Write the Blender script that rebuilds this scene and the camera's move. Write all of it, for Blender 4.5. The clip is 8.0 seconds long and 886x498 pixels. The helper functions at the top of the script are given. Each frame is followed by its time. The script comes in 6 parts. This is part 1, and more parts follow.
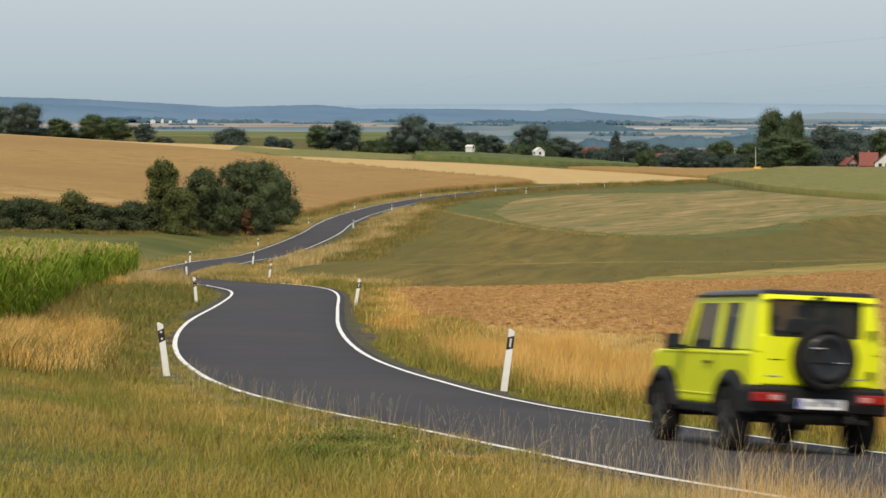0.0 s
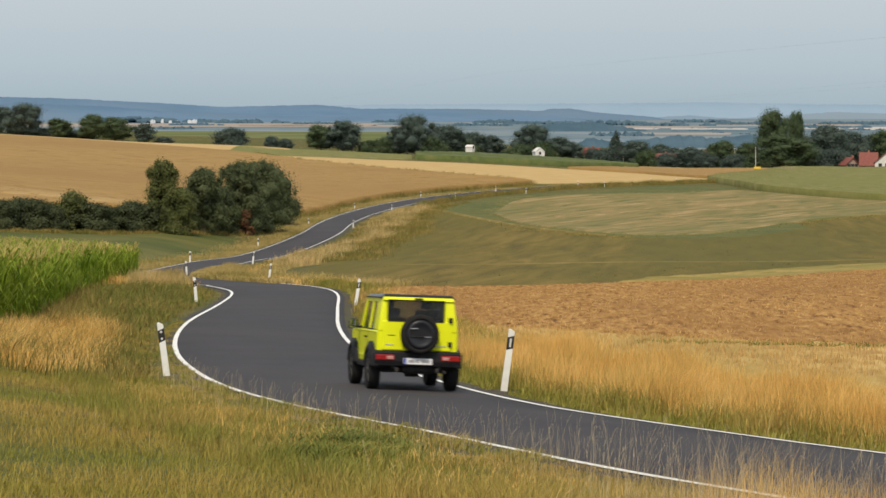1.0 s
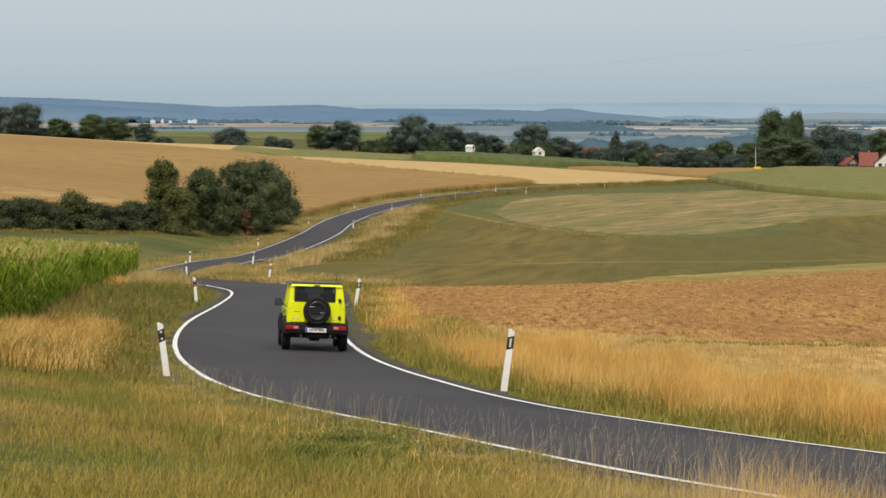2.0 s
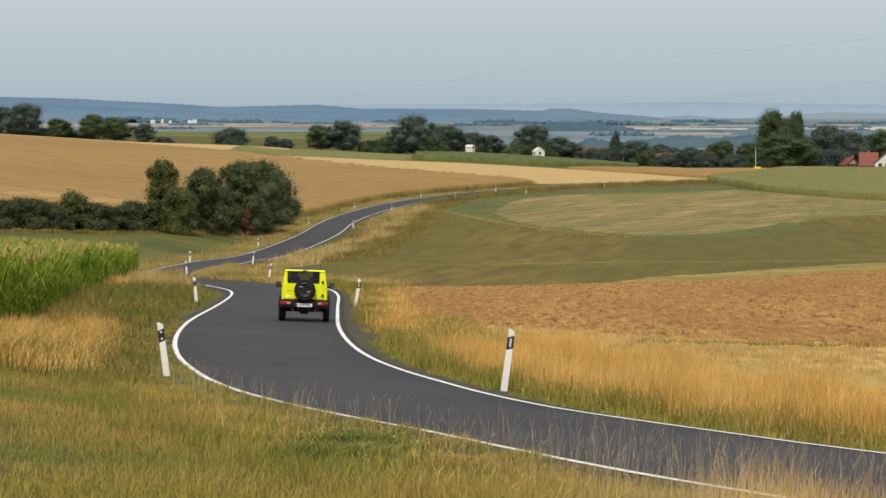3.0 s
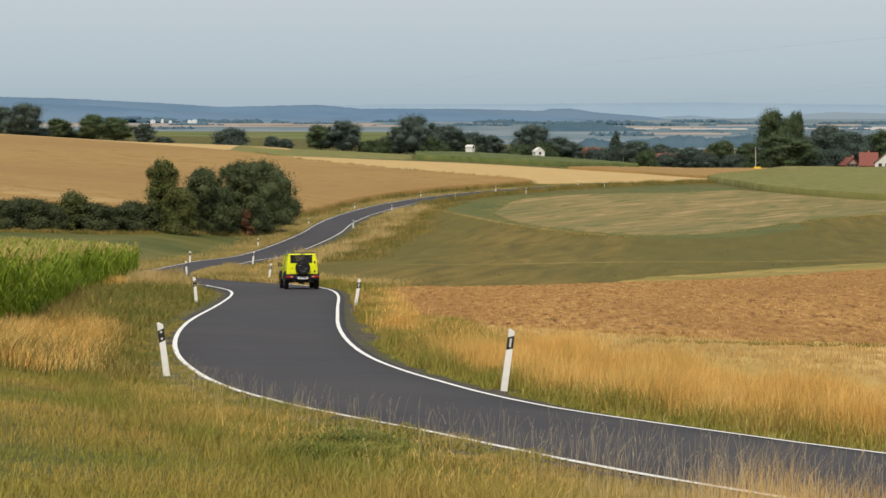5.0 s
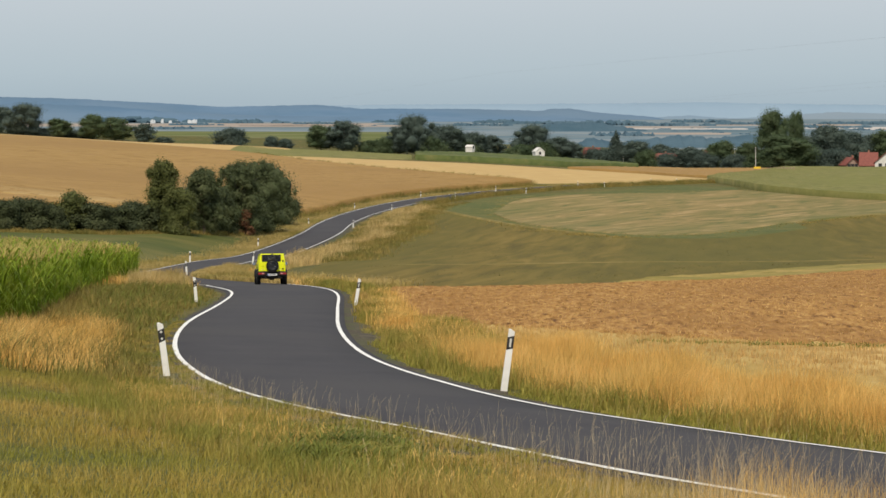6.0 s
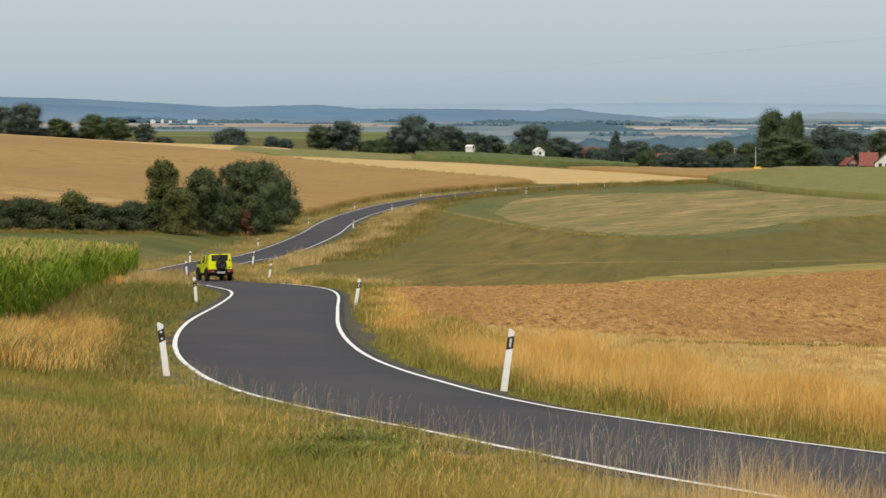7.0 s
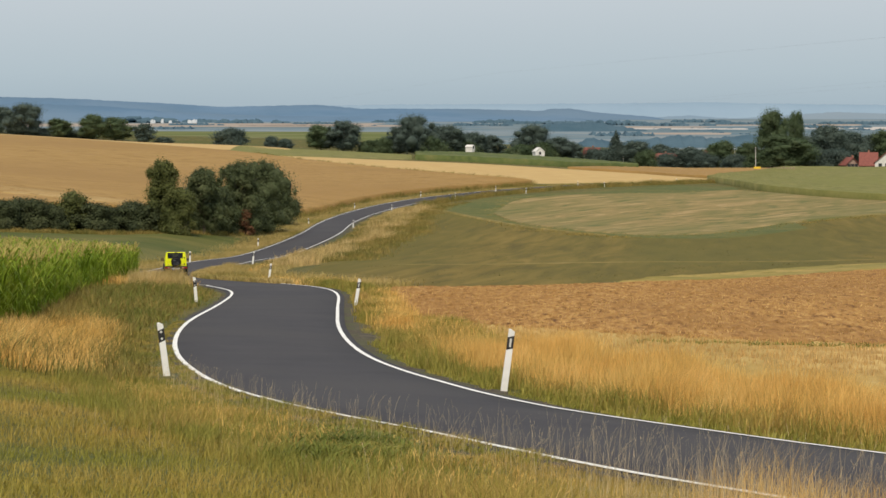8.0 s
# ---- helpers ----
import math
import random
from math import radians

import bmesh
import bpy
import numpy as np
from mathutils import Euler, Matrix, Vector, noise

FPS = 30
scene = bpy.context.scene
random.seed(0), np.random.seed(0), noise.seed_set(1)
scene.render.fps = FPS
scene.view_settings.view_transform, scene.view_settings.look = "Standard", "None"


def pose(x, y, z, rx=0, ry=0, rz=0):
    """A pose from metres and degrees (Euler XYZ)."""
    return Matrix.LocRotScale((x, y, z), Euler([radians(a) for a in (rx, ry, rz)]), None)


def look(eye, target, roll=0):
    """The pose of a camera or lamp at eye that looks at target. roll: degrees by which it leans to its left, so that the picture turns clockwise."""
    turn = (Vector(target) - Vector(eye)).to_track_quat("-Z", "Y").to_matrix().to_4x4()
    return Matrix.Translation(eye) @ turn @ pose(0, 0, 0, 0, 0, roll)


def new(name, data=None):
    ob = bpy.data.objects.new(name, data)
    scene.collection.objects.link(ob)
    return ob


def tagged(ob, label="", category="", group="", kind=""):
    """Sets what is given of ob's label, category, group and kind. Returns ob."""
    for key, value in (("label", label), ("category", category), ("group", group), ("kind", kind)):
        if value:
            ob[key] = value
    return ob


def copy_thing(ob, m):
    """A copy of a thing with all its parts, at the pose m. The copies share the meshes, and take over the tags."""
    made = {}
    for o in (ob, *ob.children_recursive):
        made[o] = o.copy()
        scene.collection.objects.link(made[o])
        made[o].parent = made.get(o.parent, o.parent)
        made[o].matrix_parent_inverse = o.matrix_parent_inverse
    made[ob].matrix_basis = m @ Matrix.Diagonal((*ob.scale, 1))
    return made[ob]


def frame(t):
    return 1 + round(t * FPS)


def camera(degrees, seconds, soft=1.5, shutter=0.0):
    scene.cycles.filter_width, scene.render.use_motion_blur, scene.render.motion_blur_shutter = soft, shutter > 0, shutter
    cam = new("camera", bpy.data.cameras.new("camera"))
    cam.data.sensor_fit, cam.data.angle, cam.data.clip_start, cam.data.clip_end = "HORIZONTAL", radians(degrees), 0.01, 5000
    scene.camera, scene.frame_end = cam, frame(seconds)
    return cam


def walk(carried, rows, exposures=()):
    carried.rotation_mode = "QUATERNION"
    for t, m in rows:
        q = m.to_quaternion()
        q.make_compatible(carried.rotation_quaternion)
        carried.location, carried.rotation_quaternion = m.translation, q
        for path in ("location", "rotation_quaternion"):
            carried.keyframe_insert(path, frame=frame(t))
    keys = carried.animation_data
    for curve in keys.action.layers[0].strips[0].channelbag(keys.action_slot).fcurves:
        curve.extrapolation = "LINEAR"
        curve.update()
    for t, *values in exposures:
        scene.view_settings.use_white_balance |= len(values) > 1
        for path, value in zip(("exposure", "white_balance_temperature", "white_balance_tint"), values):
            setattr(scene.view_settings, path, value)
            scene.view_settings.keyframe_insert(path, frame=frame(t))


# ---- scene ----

cam = camera(20.0, 8.0, soft=1.55, shutter=0.5)
EYE_Z = 20.0
walk(cam, [(0.0, pose(0, 0, EYE_Z, 86.66, 0, 0)), (8.0, pose(0, 0, EYE_Z, 86.66, 0, 0))], [(0.0, 0.0), (8.0, 0.0)])

# ---- light: a hazy summer sky, a veiled sun high behind the camera ----
SUN_ELEV, SUN_TURN = radians(52), radians(188)     # turn: clockwise from the view's direction
world = bpy.data.worlds.new("hazy_sky")
scene.world = world
world.use_nodes = True
wn, wl = world.node_tree.nodes, world.node_tree.links
sky = wn.new("ShaderNodeTexSky")
sky.sky_type, sky.sun_disc = "NISHITA", False
sky.sun_elevation, sky.sun_rotation = SUN_ELEV, SUN_TURN
sky.air_density, sky.dust_density, sky.ozone_density = 1.0, 3.0, 1.5
veil = wn.new("ShaderNodeMix")          # thin even cloud, bluer haze towards the horizon
veil.data_type = "RGBA"
veil.inputs["Factor"].default_value = 0.85
wco, wsep, wramp = wn.new("ShaderNodeTexCoord"), wn.new("ShaderNodeSeparateXYZ"), wn.new("ShaderNodeValToRGB")
wl.new(wco.outputs["Generated"], wsep.inputs["Vector"])
wl.new(wsep.outputs["Z"], wramp.inputs["Fac"])
for k, (p, c) in enumerate(((0.0, (0.45, 0.555, 0.625)), (0.012, (0.51, 0.61, 0.67)), (0.045, (0.605, 0.67, 0.725)), (0.6, (0.615, 0.67, 0.715)))):
    e = wramp.color_ramp.elements[k] if k < 2 else wramp.color_ramp.elements.new(p)
    e.position, e.color = p, (*c, 1)
gain = wn.new("ShaderNodeVectorMath")
gain.operation = "SCALE"
gain.inputs["Scale"].default_value = 10.0
wl.new(wramp.outputs["Color"], gain.inputs[0])
wl.new(sky.outputs["Color"], veil.inputs["A"])
wl.new(gain.outputs["Vector"], veil.inputs["B"])
wl.new(veil.outputs["Result"], wn["Background"].inputs["Color"])
wn["Background"].inputs["Strength"].default_value = 0.1
sun = new("sun", bpy.data.lights.new("sun", "SUN"))
sun.data.energy, sun.data.angle, sun.data.color = 3.1, radians(9), (1.0, 0.87, 0.7)
sd = Vector((math.sin(SUN_TURN) * math.cos(SUN_ELEV), math.cos(SUN_TURN) * math.cos(SUN_ELEV), math.sin(SUN_ELEV)))
sun.matrix_world = look(sd * 100 + Vector((0, 60, 0)), (0, 60, 0))


# ---- materials ----
def mat(name, colors, scale=1.0, rough=0.8, detail=6.0, bump=0.0, bump_scale=40.0, metal=0.0, coat=0.0, second=None, spread=None, stretch=(1, 1, 1), island=0.0, spec=0.5, turn=0.0, warp=0.0):
    """Base colour from two to four colours over two scales of noise, with relief."""
    m = bpy.data.materials.new(name)
    m.use_nodes = True
    n, l = m.node_tree.nodes, m.node_tree.links
    b = n["Principled BSDF"]
    b.inputs["Roughness"].default_value, b.inputs["Metallic"].default_value = rough, metal
    b.inputs["Coat Weight"].default_value = coat
    b.inputs["Specular IOR Level"].default_value = spec
    co = n.new("ShaderNodeTexCoord")
    mp = n.new("ShaderNodeMapping")
    if turn:                    # turned first, then stretched
        mp.vector_type = "TEXTURE"
        stretch = [1 / k for k in stretch]
    mp.inputs["Scale"].default_value = stretch
    mp.inputs["Rotation"].default_value = (0, 0, radians(turn))
    l.new(co.outputs["Object"], mp.inputs["Vector"])
    t = n.new("ShaderNodeTexNoise")
    t.inputs["Scale"].default_value, t.inputs["Detail"].default_value, t.inputs["Roughness"].default_value = scale, detail, 0.62
    t.inputs["Distortion"].default_value = warp
    l.new(mp.outputs["Vector"], t.inputs["Vector"])
    r = n.new("ShaderNodeValToRGB")
    lo, hi = spread or (0.32, 0.68)
    for i, c in enumerate(colors):
        p = lo + (hi - lo) * i / max(1, len(colors) - 1)
        e = r.color_ramp.elements[i] if i < 2 else r.color_ramp.elements.new(p)
        e.position, e.color = p, (*c, 1)
    if len(colors) == 1:
        r.color_ramp.elements[1].color = (*colors[0], 1)
    l.new(t.outputs["Fac"], r.inputs["Fac"])
    out = r.outputs["Color"]
    if second:      # (colour, scale, amount): a broad second scale
        t2 = n.new("ShaderNodeTexNoise")
        t2.inputs["Scale"].default_value, t2.inputs["Detail"].default_value = second[1], 3
        l.new(mp.outputs["Vector"], t2.inputs["Vector"])
        r2 = n.new("ShaderNodeMapRange")
        r2.inputs["From Min"].default_value, r2.inputs["From Max"].default_value = 0.4, 0.65
        r2.inputs["To Max"].default_value = second[2]
        l.new(t2.outputs["Fac"], r2.inputs["Value"])
        x = n.new("ShaderNodeMix")
        x.data_type = "RGBA"
        x.inputs["B"].default_value = (*second[0], 1)
        l.new(r2.outputs["Result"], x.inputs["Factor"])
        l.new(out, x.inputs["A"])
        out = x.outputs["Result"]
    if island:
        g = n.new("ShaderNodeNewGeometry")
        v = n.new("ShaderNodeMapRange")
        v.inputs["To Min"].default_value, v.inputs["To Max"].default_value = 1 - island, 1 + island
        l.new(g.outputs["Random Per Island"], v.inputs["Value"])
        hs = n.new("ShaderNodeHueSaturation")
        l.new(v.outputs["Result"], hs.inputs["Value"])
        l.new(out, hs.inputs["Color"])
        out = hs.outputs["Color"]
    l.new(out, b.inputs["Base Color"])
    if bump:
        t3 = n.new("ShaderNodeTexNoise")
        t3.inputs["Scale"].default_value, t3.inputs["Detail"].default_value = bump_scale, 5
        l.new(mp.outputs["Vector"], t3.inputs["Vector"])
        k = n.new("ShaderNodeBump")
        k.inputs["Strength"].default_value, k.inputs["Distance"].default_value = 0.6, bump
        l.new(t3.outputs["Fac"], k.inputs["Height"])
        l.new(k.outputs["Normal"], b.inputs["Normal"])
    return m


def leafy(name, colors, scale=0.3, island=0.35, second=None, glow=0.25):
    """Blades and leaves: rough, a little light passes through."""
    m = mat(name, colors, scale=scale, rough=0.65, island=island, second=second, spec=0.25)
    n, l = m.node_tree.nodes, m.node_tree.links
    b, o = n["Principled BSDF"], n["Material Output"]
    tr = n.new("ShaderNodeBsdfTranslucent")
    mx = n.new("ShaderNodeMixShader")
    mx.inputs["Fac"].default_value = glow
    l.new(b.inputs["Base Color"].links[0].from_socket, tr.inputs["Color"])
    l.new(b.outputs["BSDF"], mx.inputs[1])
    l.new(tr.outputs["BSDF"], mx.inputs[2])
    l.new(mx.outputs["Shader"], o.inputs["Surface"])
    return m


M_SOIL = mat("rough_grass_ground", [(0.06, 0.055, 0.02), (0.11, 0.10, 0.03), (0.2, 0.15, 0.055)], 0.9, bump=0.08, bump_scale=6, second=(( 0.07, 0.085, 0.02), 0.08, 0.7), spec=0.08)
M_ASPHALT = mat("asphalt", [(0.045, 0.0425, 0.048), (0.052, 0.049, 0.0545), (0.059, 0.055, 0.0605)], 0.5, rough=0.78, detail=10, bump=0.003, bump_scale=120, second=((0.064, 0.06, 0.062), 0.16, 0.75), spec=0.12)
M_LINE = mat("road_paint", [(0.62, 0.61, 0.57), (0.82, 0.81, 0.78)], 3.0, rough=0.6, bump=0.002, bump_scale=60, spread=(0.25, 0.5))
M_DIRT = mat("dark_worn_dirt", [(0.04, 0.034, 0.027), (0.085, 0.071, 0.052), (0.15, 0.125, 0.085)], 1.6, detail=8, bump=0.03, bump_scale=12, second=((0.085, 0.08, 0.035), 0.3, 0.6), spec=0.08)
M_GRAVEL = mat("gravel_shoulder", [(0.045, 0.037, 0.028), (0.08, 0.066, 0.048), (0.125, 0.105, 0.075)], 5.0, bump=0.03, bump_scale=25, second=((0.08, 0.09, 0.035), 0.35, 0.8), spec=0.08)
M_STUBBLE = mat("stubble_field_soil", [(0.13, 0.058, 0.018), (0.3, 0.155, 0.045), (0.4, 0.225, 0.07), (0.54, 0.34, 0.12)], 2.0, detail=7, bump=0.12, bump_scale=4, second=((0.24, 0.12, 0.035), 0.12, 0.5), stretch=(2.0, 0.3, 1), spread=(0.33, 0.7), spec=0.08)
M_PALE = mat("pale_stubble_soil", [(0.3, 0.18, 0.055), (0.46, 0.3, 0.105), (0.6, 0.43, 0.17)], 1.1, detail=8, bump=0.1, bump_scale=4, second=((0.33, 0.24, 0.07), 0.07, 0.6), stretch=(2.0, 0.4, 1), spec=0.08)
M_MEADOW = mat("mown_meadow_turf", [(0.08, 0.066, 0.015), (0.146, 0.108, 0.023), (0.225, 0.156, 0.04)], 0.55, detail=9, bump=0.08, bump_scale=1.2, stretch=(1, 0.07, 1), turn=-6, warp=0.5, spread=(0.3, 0.7), second=((0.1, 0.09, 0.018), 0.06, 0.75), spec=0.08)
M_HAY = mat("hay_meadow_turf", [(0.085, 0.105, 0.034), (0.185, 0.152, 0.053), (0.27, 0.195, 0.08), (0.4, 0.285, 0.14)], 0.3, detail=9, bump=0.06, bump_scale=1.0, second=((0.12, 0.13, 0.042), 0.09, 0.5), stretch=(1, 0.17, 1), spread=(0.33, 0.68), turn=-26, warp=1.6, spec=0.08)
M_WHEAT = mat("ripe_wheat", [(0.24, 0.145, 0.048), (0.31, 0.195, 0.068), (0.36, 0.225, 0.085)], 0.35, detail=8, bump=0.15, bump_scale=2.0, second=((0.27, 0.165, 0.06), 0.015, 0.8), stretch=(0.5, 1, 1), spec=0.08)
M_STRAW = mat("straw_field", [(0.42, 0.28, 0.11), (0.52, 0.37, 0.16)], 0.2, detail=7, bump=0.1, bump_scale=1.5, second=((0.46, 0.32, 0.14), 0.02, 0.6), spec=0.08)
M_GREENF = mat("green_crop", [(0.06, 0.085, 0.03), (0.1, 0.125, 0.04), (0.15, 0.15, 0.055)], 0.25, detail=8, bump=0.2, bump_scale=1.5, second=((0.08, 0.1, 0.035), 0.03, 0.7), spec=0.08)
M_FRINGE = mat("green_meadow_turf", [(0.058, 0.08, 0.024), (0.09, 0.106, 0.033), (0.15, 0.135, 0.045)], 0.3, detail=8, warp=1.0, bump=0.1, bump_scale=2, second=((0.15, 0.13, 0.035), 0.05, 0.6), spec=0.08)
M_CROPY = mat("yellow_green_crop", [(0.115, 0.12, 0.037), (0.175, 0.168, 0.055), (0.235, 0.205, 0.077)], 0.3, detail=8, bump=0.2, bump_scale=1.5, second=((0.17, 0.17, 0.05), 0.03, 0.7), spec=0.08)
M_TRACK = mat("worn_track", [(0.13, 0.11, 0.032), (0.22, 0.17, 0.055), (0.32, 0.235, 0.085)], 0.5, bump=0.03, bump_scale=3, second=((0.14, 0.118, 0.032), 0.12, 0.8), spec=0.08)
M_TURF = mat("pasture_turf", [(0.052, 0.07, 0.018), (0.085, 0.098, 0.026)], 0.3, bump=0.05, bump_scale=3, second=((0.16, 0.14, 0.042), 0.08, 0.7), spec=0.08)


# ---- land ----
SPAN = [-60, -20, 0, 14, 22, 30, 40, 50, 62, 76, 90, 104, 118, 132, 146, 162, 178, 195, 220, 260, 310, 370, 410, 450, 490, 540, 620, 760]
ROAD_X = [18.5, 11.9, 8.4, 5.72, 4.06, 2.08, -0.46, -2.37, -4.22, -5.5, -6.17, -6.73, -7.63, -9.94, -11.78, -16.76, -19.8, -19.9, -19.1, -18.27, -15.24, -14.07, -3.87, 19.15, 39.0, 59.0, 84.0, 120.0]
ROAD_Z = [0.5, -0.7, -1.5, -2.51, -3.32, -4.01, -4.81, -5.53, -6.22, -6.84, -7.58, -8.28, -8.85, -9.63, -10.57, -11.47, -12.28, -12.95, -13.9, -15.74, -16.2, -17.01, -15.97, -15.16, -15.7, -16.8, -18.6, -21.5]
BANK = [-0.03, -0.03, -0.035, -0.041, -0.051, -0.065, -0.059, -0.037, -0.036, -0.03, -0.031, -0.016, 0, 0, 0, 0, 0, 0, 0, 0, 0, 0, -0.008, -0.007, 0, 0, 0, 0]
FAN = [-0.4, -0.2, -0.1, 0.0, 0.1, 0.2, 0.4]
LAND = {     # heights under the eye along rays left to right, by distance
    -60: [0.2, 0.2, 0.2, 0.2, 0.4, 0.4, 0.4],
    -5: [-1.6, -1.6, -1.6, -1.6, -1.6, -1.5, -1.4],
    10: [-1.9, -1.85, -1.8, -1.8, -1.9, -2.0, -2.1],
    20: [-3.0, -3.0, -3.0, -3.05, -3.1, -3.2, -3.2],
    35: [-4.2, -4.2, -4.3, -4.45, -4.5, -4.5, -4.4],
    50: [-5.0, -5.1, -5.2, -5.5, -5.3, -5.2, -5.0],
    65: [-6.1, -6.1, -6.2, -6.3, -6.0, -5.8, -5.5],
    85: [-7.6, -7.5, -7.2, -7.4, -6.9, -6.6, -6.2],
    110: [-8.9, -8.9, -8.5, -8.6, -8.3, -7.7, -7.2],
    140: [-10.0, -10.2, -10.2, -10.1, -9.7, -9.0, -8.2],
    180: [-11.7, -11.9, -12.2, -11.8, -11.3, -10.8, -10.0],
    230: [-12.8, -13.0, -14.0, -13.8, -13.2, -12.7, -12.0],
    280: [-13.6, -13.9, -14.8, -15.2, -14.4, -13.7, -13.0],
    350: [-13.0, -13.7, -16.2, -16.3, -15.2, -14.8, -14.0],
    450: [-11.0, -12.3, -14.8, -14.9, -15.6, -16.3, -15.0],
    560: [-9.0, -10.4, -12.9, -15.1, -17.3, -17.0, -16.5],
    700: [-8.5, -9.3, -12.0, -15.3, -19.0, -19.2, -19.0],
    850: [-9.5, -9.9, -14.2, -17.9, -22.5, -23.0, -24.0]}
FAR = {1100: -28.0, 1500: -27.0, 2200: -26.5, 3200: -27.5, 4800: -30.0, 6000: -40.0}


def slopes(x, y):
    """Tangents of a smooth curve through the knots that does not overshoot."""
    h = np.diff(x)
    s = np.diff(y, axis=0) / (h[:, None] if y.ndim > 1 else h)
    m = np.concatenate([s[:1], (s[1:] + s[:-1]) / 2, s[-1:]])
    return m


def curve(x, y, q):
    x, y, q = np.asarray(x, float), np.asarray(y, float), np.asarray(q, float)
    n = len(x)
    h = np.diff(x)
    a = np.zeros((n, n))
    b = np.zeros(n)
    a[0, 0] = a[-1, -1] = 1
    for i in range(1, n - 1):
        a[i, i - 1], a[i, i], a[i, i + 1] = h[i - 1], 2 * (h[i - 1] + h[i]), h[i]
        b[i] = 6 * ((y[i + 1] - y[i]) / h[i] - (y[i] - y[i - 1]) / h[i - 1])
    m = np.linalg.solve(a, b)
    q = np.clip(q, x[0], x[-1])
    i = np.clip(np.searchsorted(x, q) - 1, 0, n - 2)
    t, u, k = q - x[i], x[i + 1] - q, h[i]
    return m[i] * u ** 3 / (6 * k) + m[i + 1] * t ** 3 / (6 * k) + (y[i] / k - m[i] * k / 6) * u + (y[i + 1] / k - m[i + 1] * k / 6) * t


HALF = 2.375                               # from the road's middle to the middle of an edge line
_Y = np.concatenate([np.arange(-60, 200, 0.5), np.arange(200, 760, 1.5)])
_X, _Z, _B = curve(SPAN, ROAD_X, _Y), curve(SPAN, ROAD_Z, _Y) + EYE_Z, np.interp(_Y, SPAN, BANK)
_T = np.gradient(_X, _Y)
_N = np.hypot(_T, 1)
_S = np.concatenate([[0], np.cumsum(np.hypot(np.hypot(np.diff(_X), np.diff(_Y)), np.diff(_Z)))])
_K = np.array(sorted(LAND))
_V = np.array([LAND[k] for k in _K])
_M = slopes(_K, _V)


def base_land(x, y):
    x, y = np.asarray(x, float), np.asarray(y, float)
    q = np.clip(y, _K[0], _K[-1])
    u = np.clip(x / np.maximum(y, 25.0), FAN[0], FAN[-1])
    i = np.clip(np.searchsorted(_K, q) - 1, 0, len(_K) - 2)
    h = (_K[i + 1] - _K[i]).astype(float)
    t = (q - _K[i]) / h
    a, b, c, d = 2 * t ** 3 - 3 * t ** 2 + 1, t ** 3 - 2 * t ** 2 + t, -2 * t ** 3 + 3 * t ** 2, t ** 3 - t ** 2
    col = a[..., None] * _V[i] + (b * h)[..., None] * _M[i] + c[..., None] * _V[i + 1] + (d * h)[..., None] * _M[i + 1]
    j = np.clip(np.searchsorted(FAN, u) - 1, 0, len(FAN) - 2)
    f = np.array(FAN)
    w = (u - f[j]) / (f[j + 1] - f[j])
    w = 0.5 * w + 0.5 * w * w * (3 - 2 * w)
    z = np.take_along_axis(col, j[..., None], -1)[..., 0] * (1 - w) + np.take_along_axis(col, (j + 1)[..., None], -1)[..., 0] * w
    far = np.interp(y, [850] + list(FAR), [0] + list(FAR.values()))
    k = np.clip((y - 850) / 250, 0, 1)
    return z * (1 - k) + far * k + EYE_Z


def road_at(x, y):
    """Offset to the right of the road's middle, and the road's height and cross fall, at the nearest station."""
    x, y = np.asarray(x, float), np.asarray(y, float)
    yy = np.clip(y, _Y[0], _Y[-1])
    for _ in range(4):
        xr, t = np.interp(yy, _Y, _X), np.interp(yy, _Y, _T)
        yy = np.clip(yy + ((x - xr) * t + (y - yy)) / (1 + t * t) * 0.9, _Y[0], _Y[-1])
    xr, t = np.interp(yy, _Y, _X), np.interp(yy, _Y, _T)
    side = ((x - xr) - t * (y - yy)) / np.sqrt(1 + t * t)
    return side, np.interp(yy, _Y, _Z), np.interp(yy, _Y, _B), yy


def land(x, y):
    z = base_land(x, y)
    side, rz, rb, yy = road_at(x, y)
    d = np.hypot(np.asarray(x, float) - np.interp(yy, _Y, _X), np.asarray(y, float) - yy)
    flat = rz + rb * np.clip(side, -3.2, 3.2) - 0.05 - 0.07 * np.clip(d - 2.6, 0, 2)
    ends = np.clip((745 - np.asarray(y, float)) / 60, 0, 1)
    reach = np.interp(yy, [60, 110, 200, 400], [5.0, 6.0, 9.0, 14.0])
    w = np.clip((d - 3.2) / reach, 0, 1)
    w = 1 - (1 - w * w * (3 - 2 * w)) * ends
    return z * w + flat * (1 - w)
# ---- end of land ----


def mesh_from(name, verts, faces, material, smooth=True):
    me = bpy.data.meshes.new(name)
    me.from_pydata(verts.tolist() if hasattr(verts, "tolist") else verts, [], faces.tolist() if hasattr(faces, "tolist") else faces)
    me.materials.append(material)
    if smooth:
        me.polygons.foreach_set("use_smooth", np.ones(len(me.polygons), bool))
    me.update()
    return me


def sheet_faces(nr, nc):
    i = np.arange((nr - 1) * (nc - 1))
    r, c = i // (nc - 1), i % (nc - 1)
    a = r * nc + c
    return np.stack([a, a + 1, a + nc + 1, a + nc], 1)


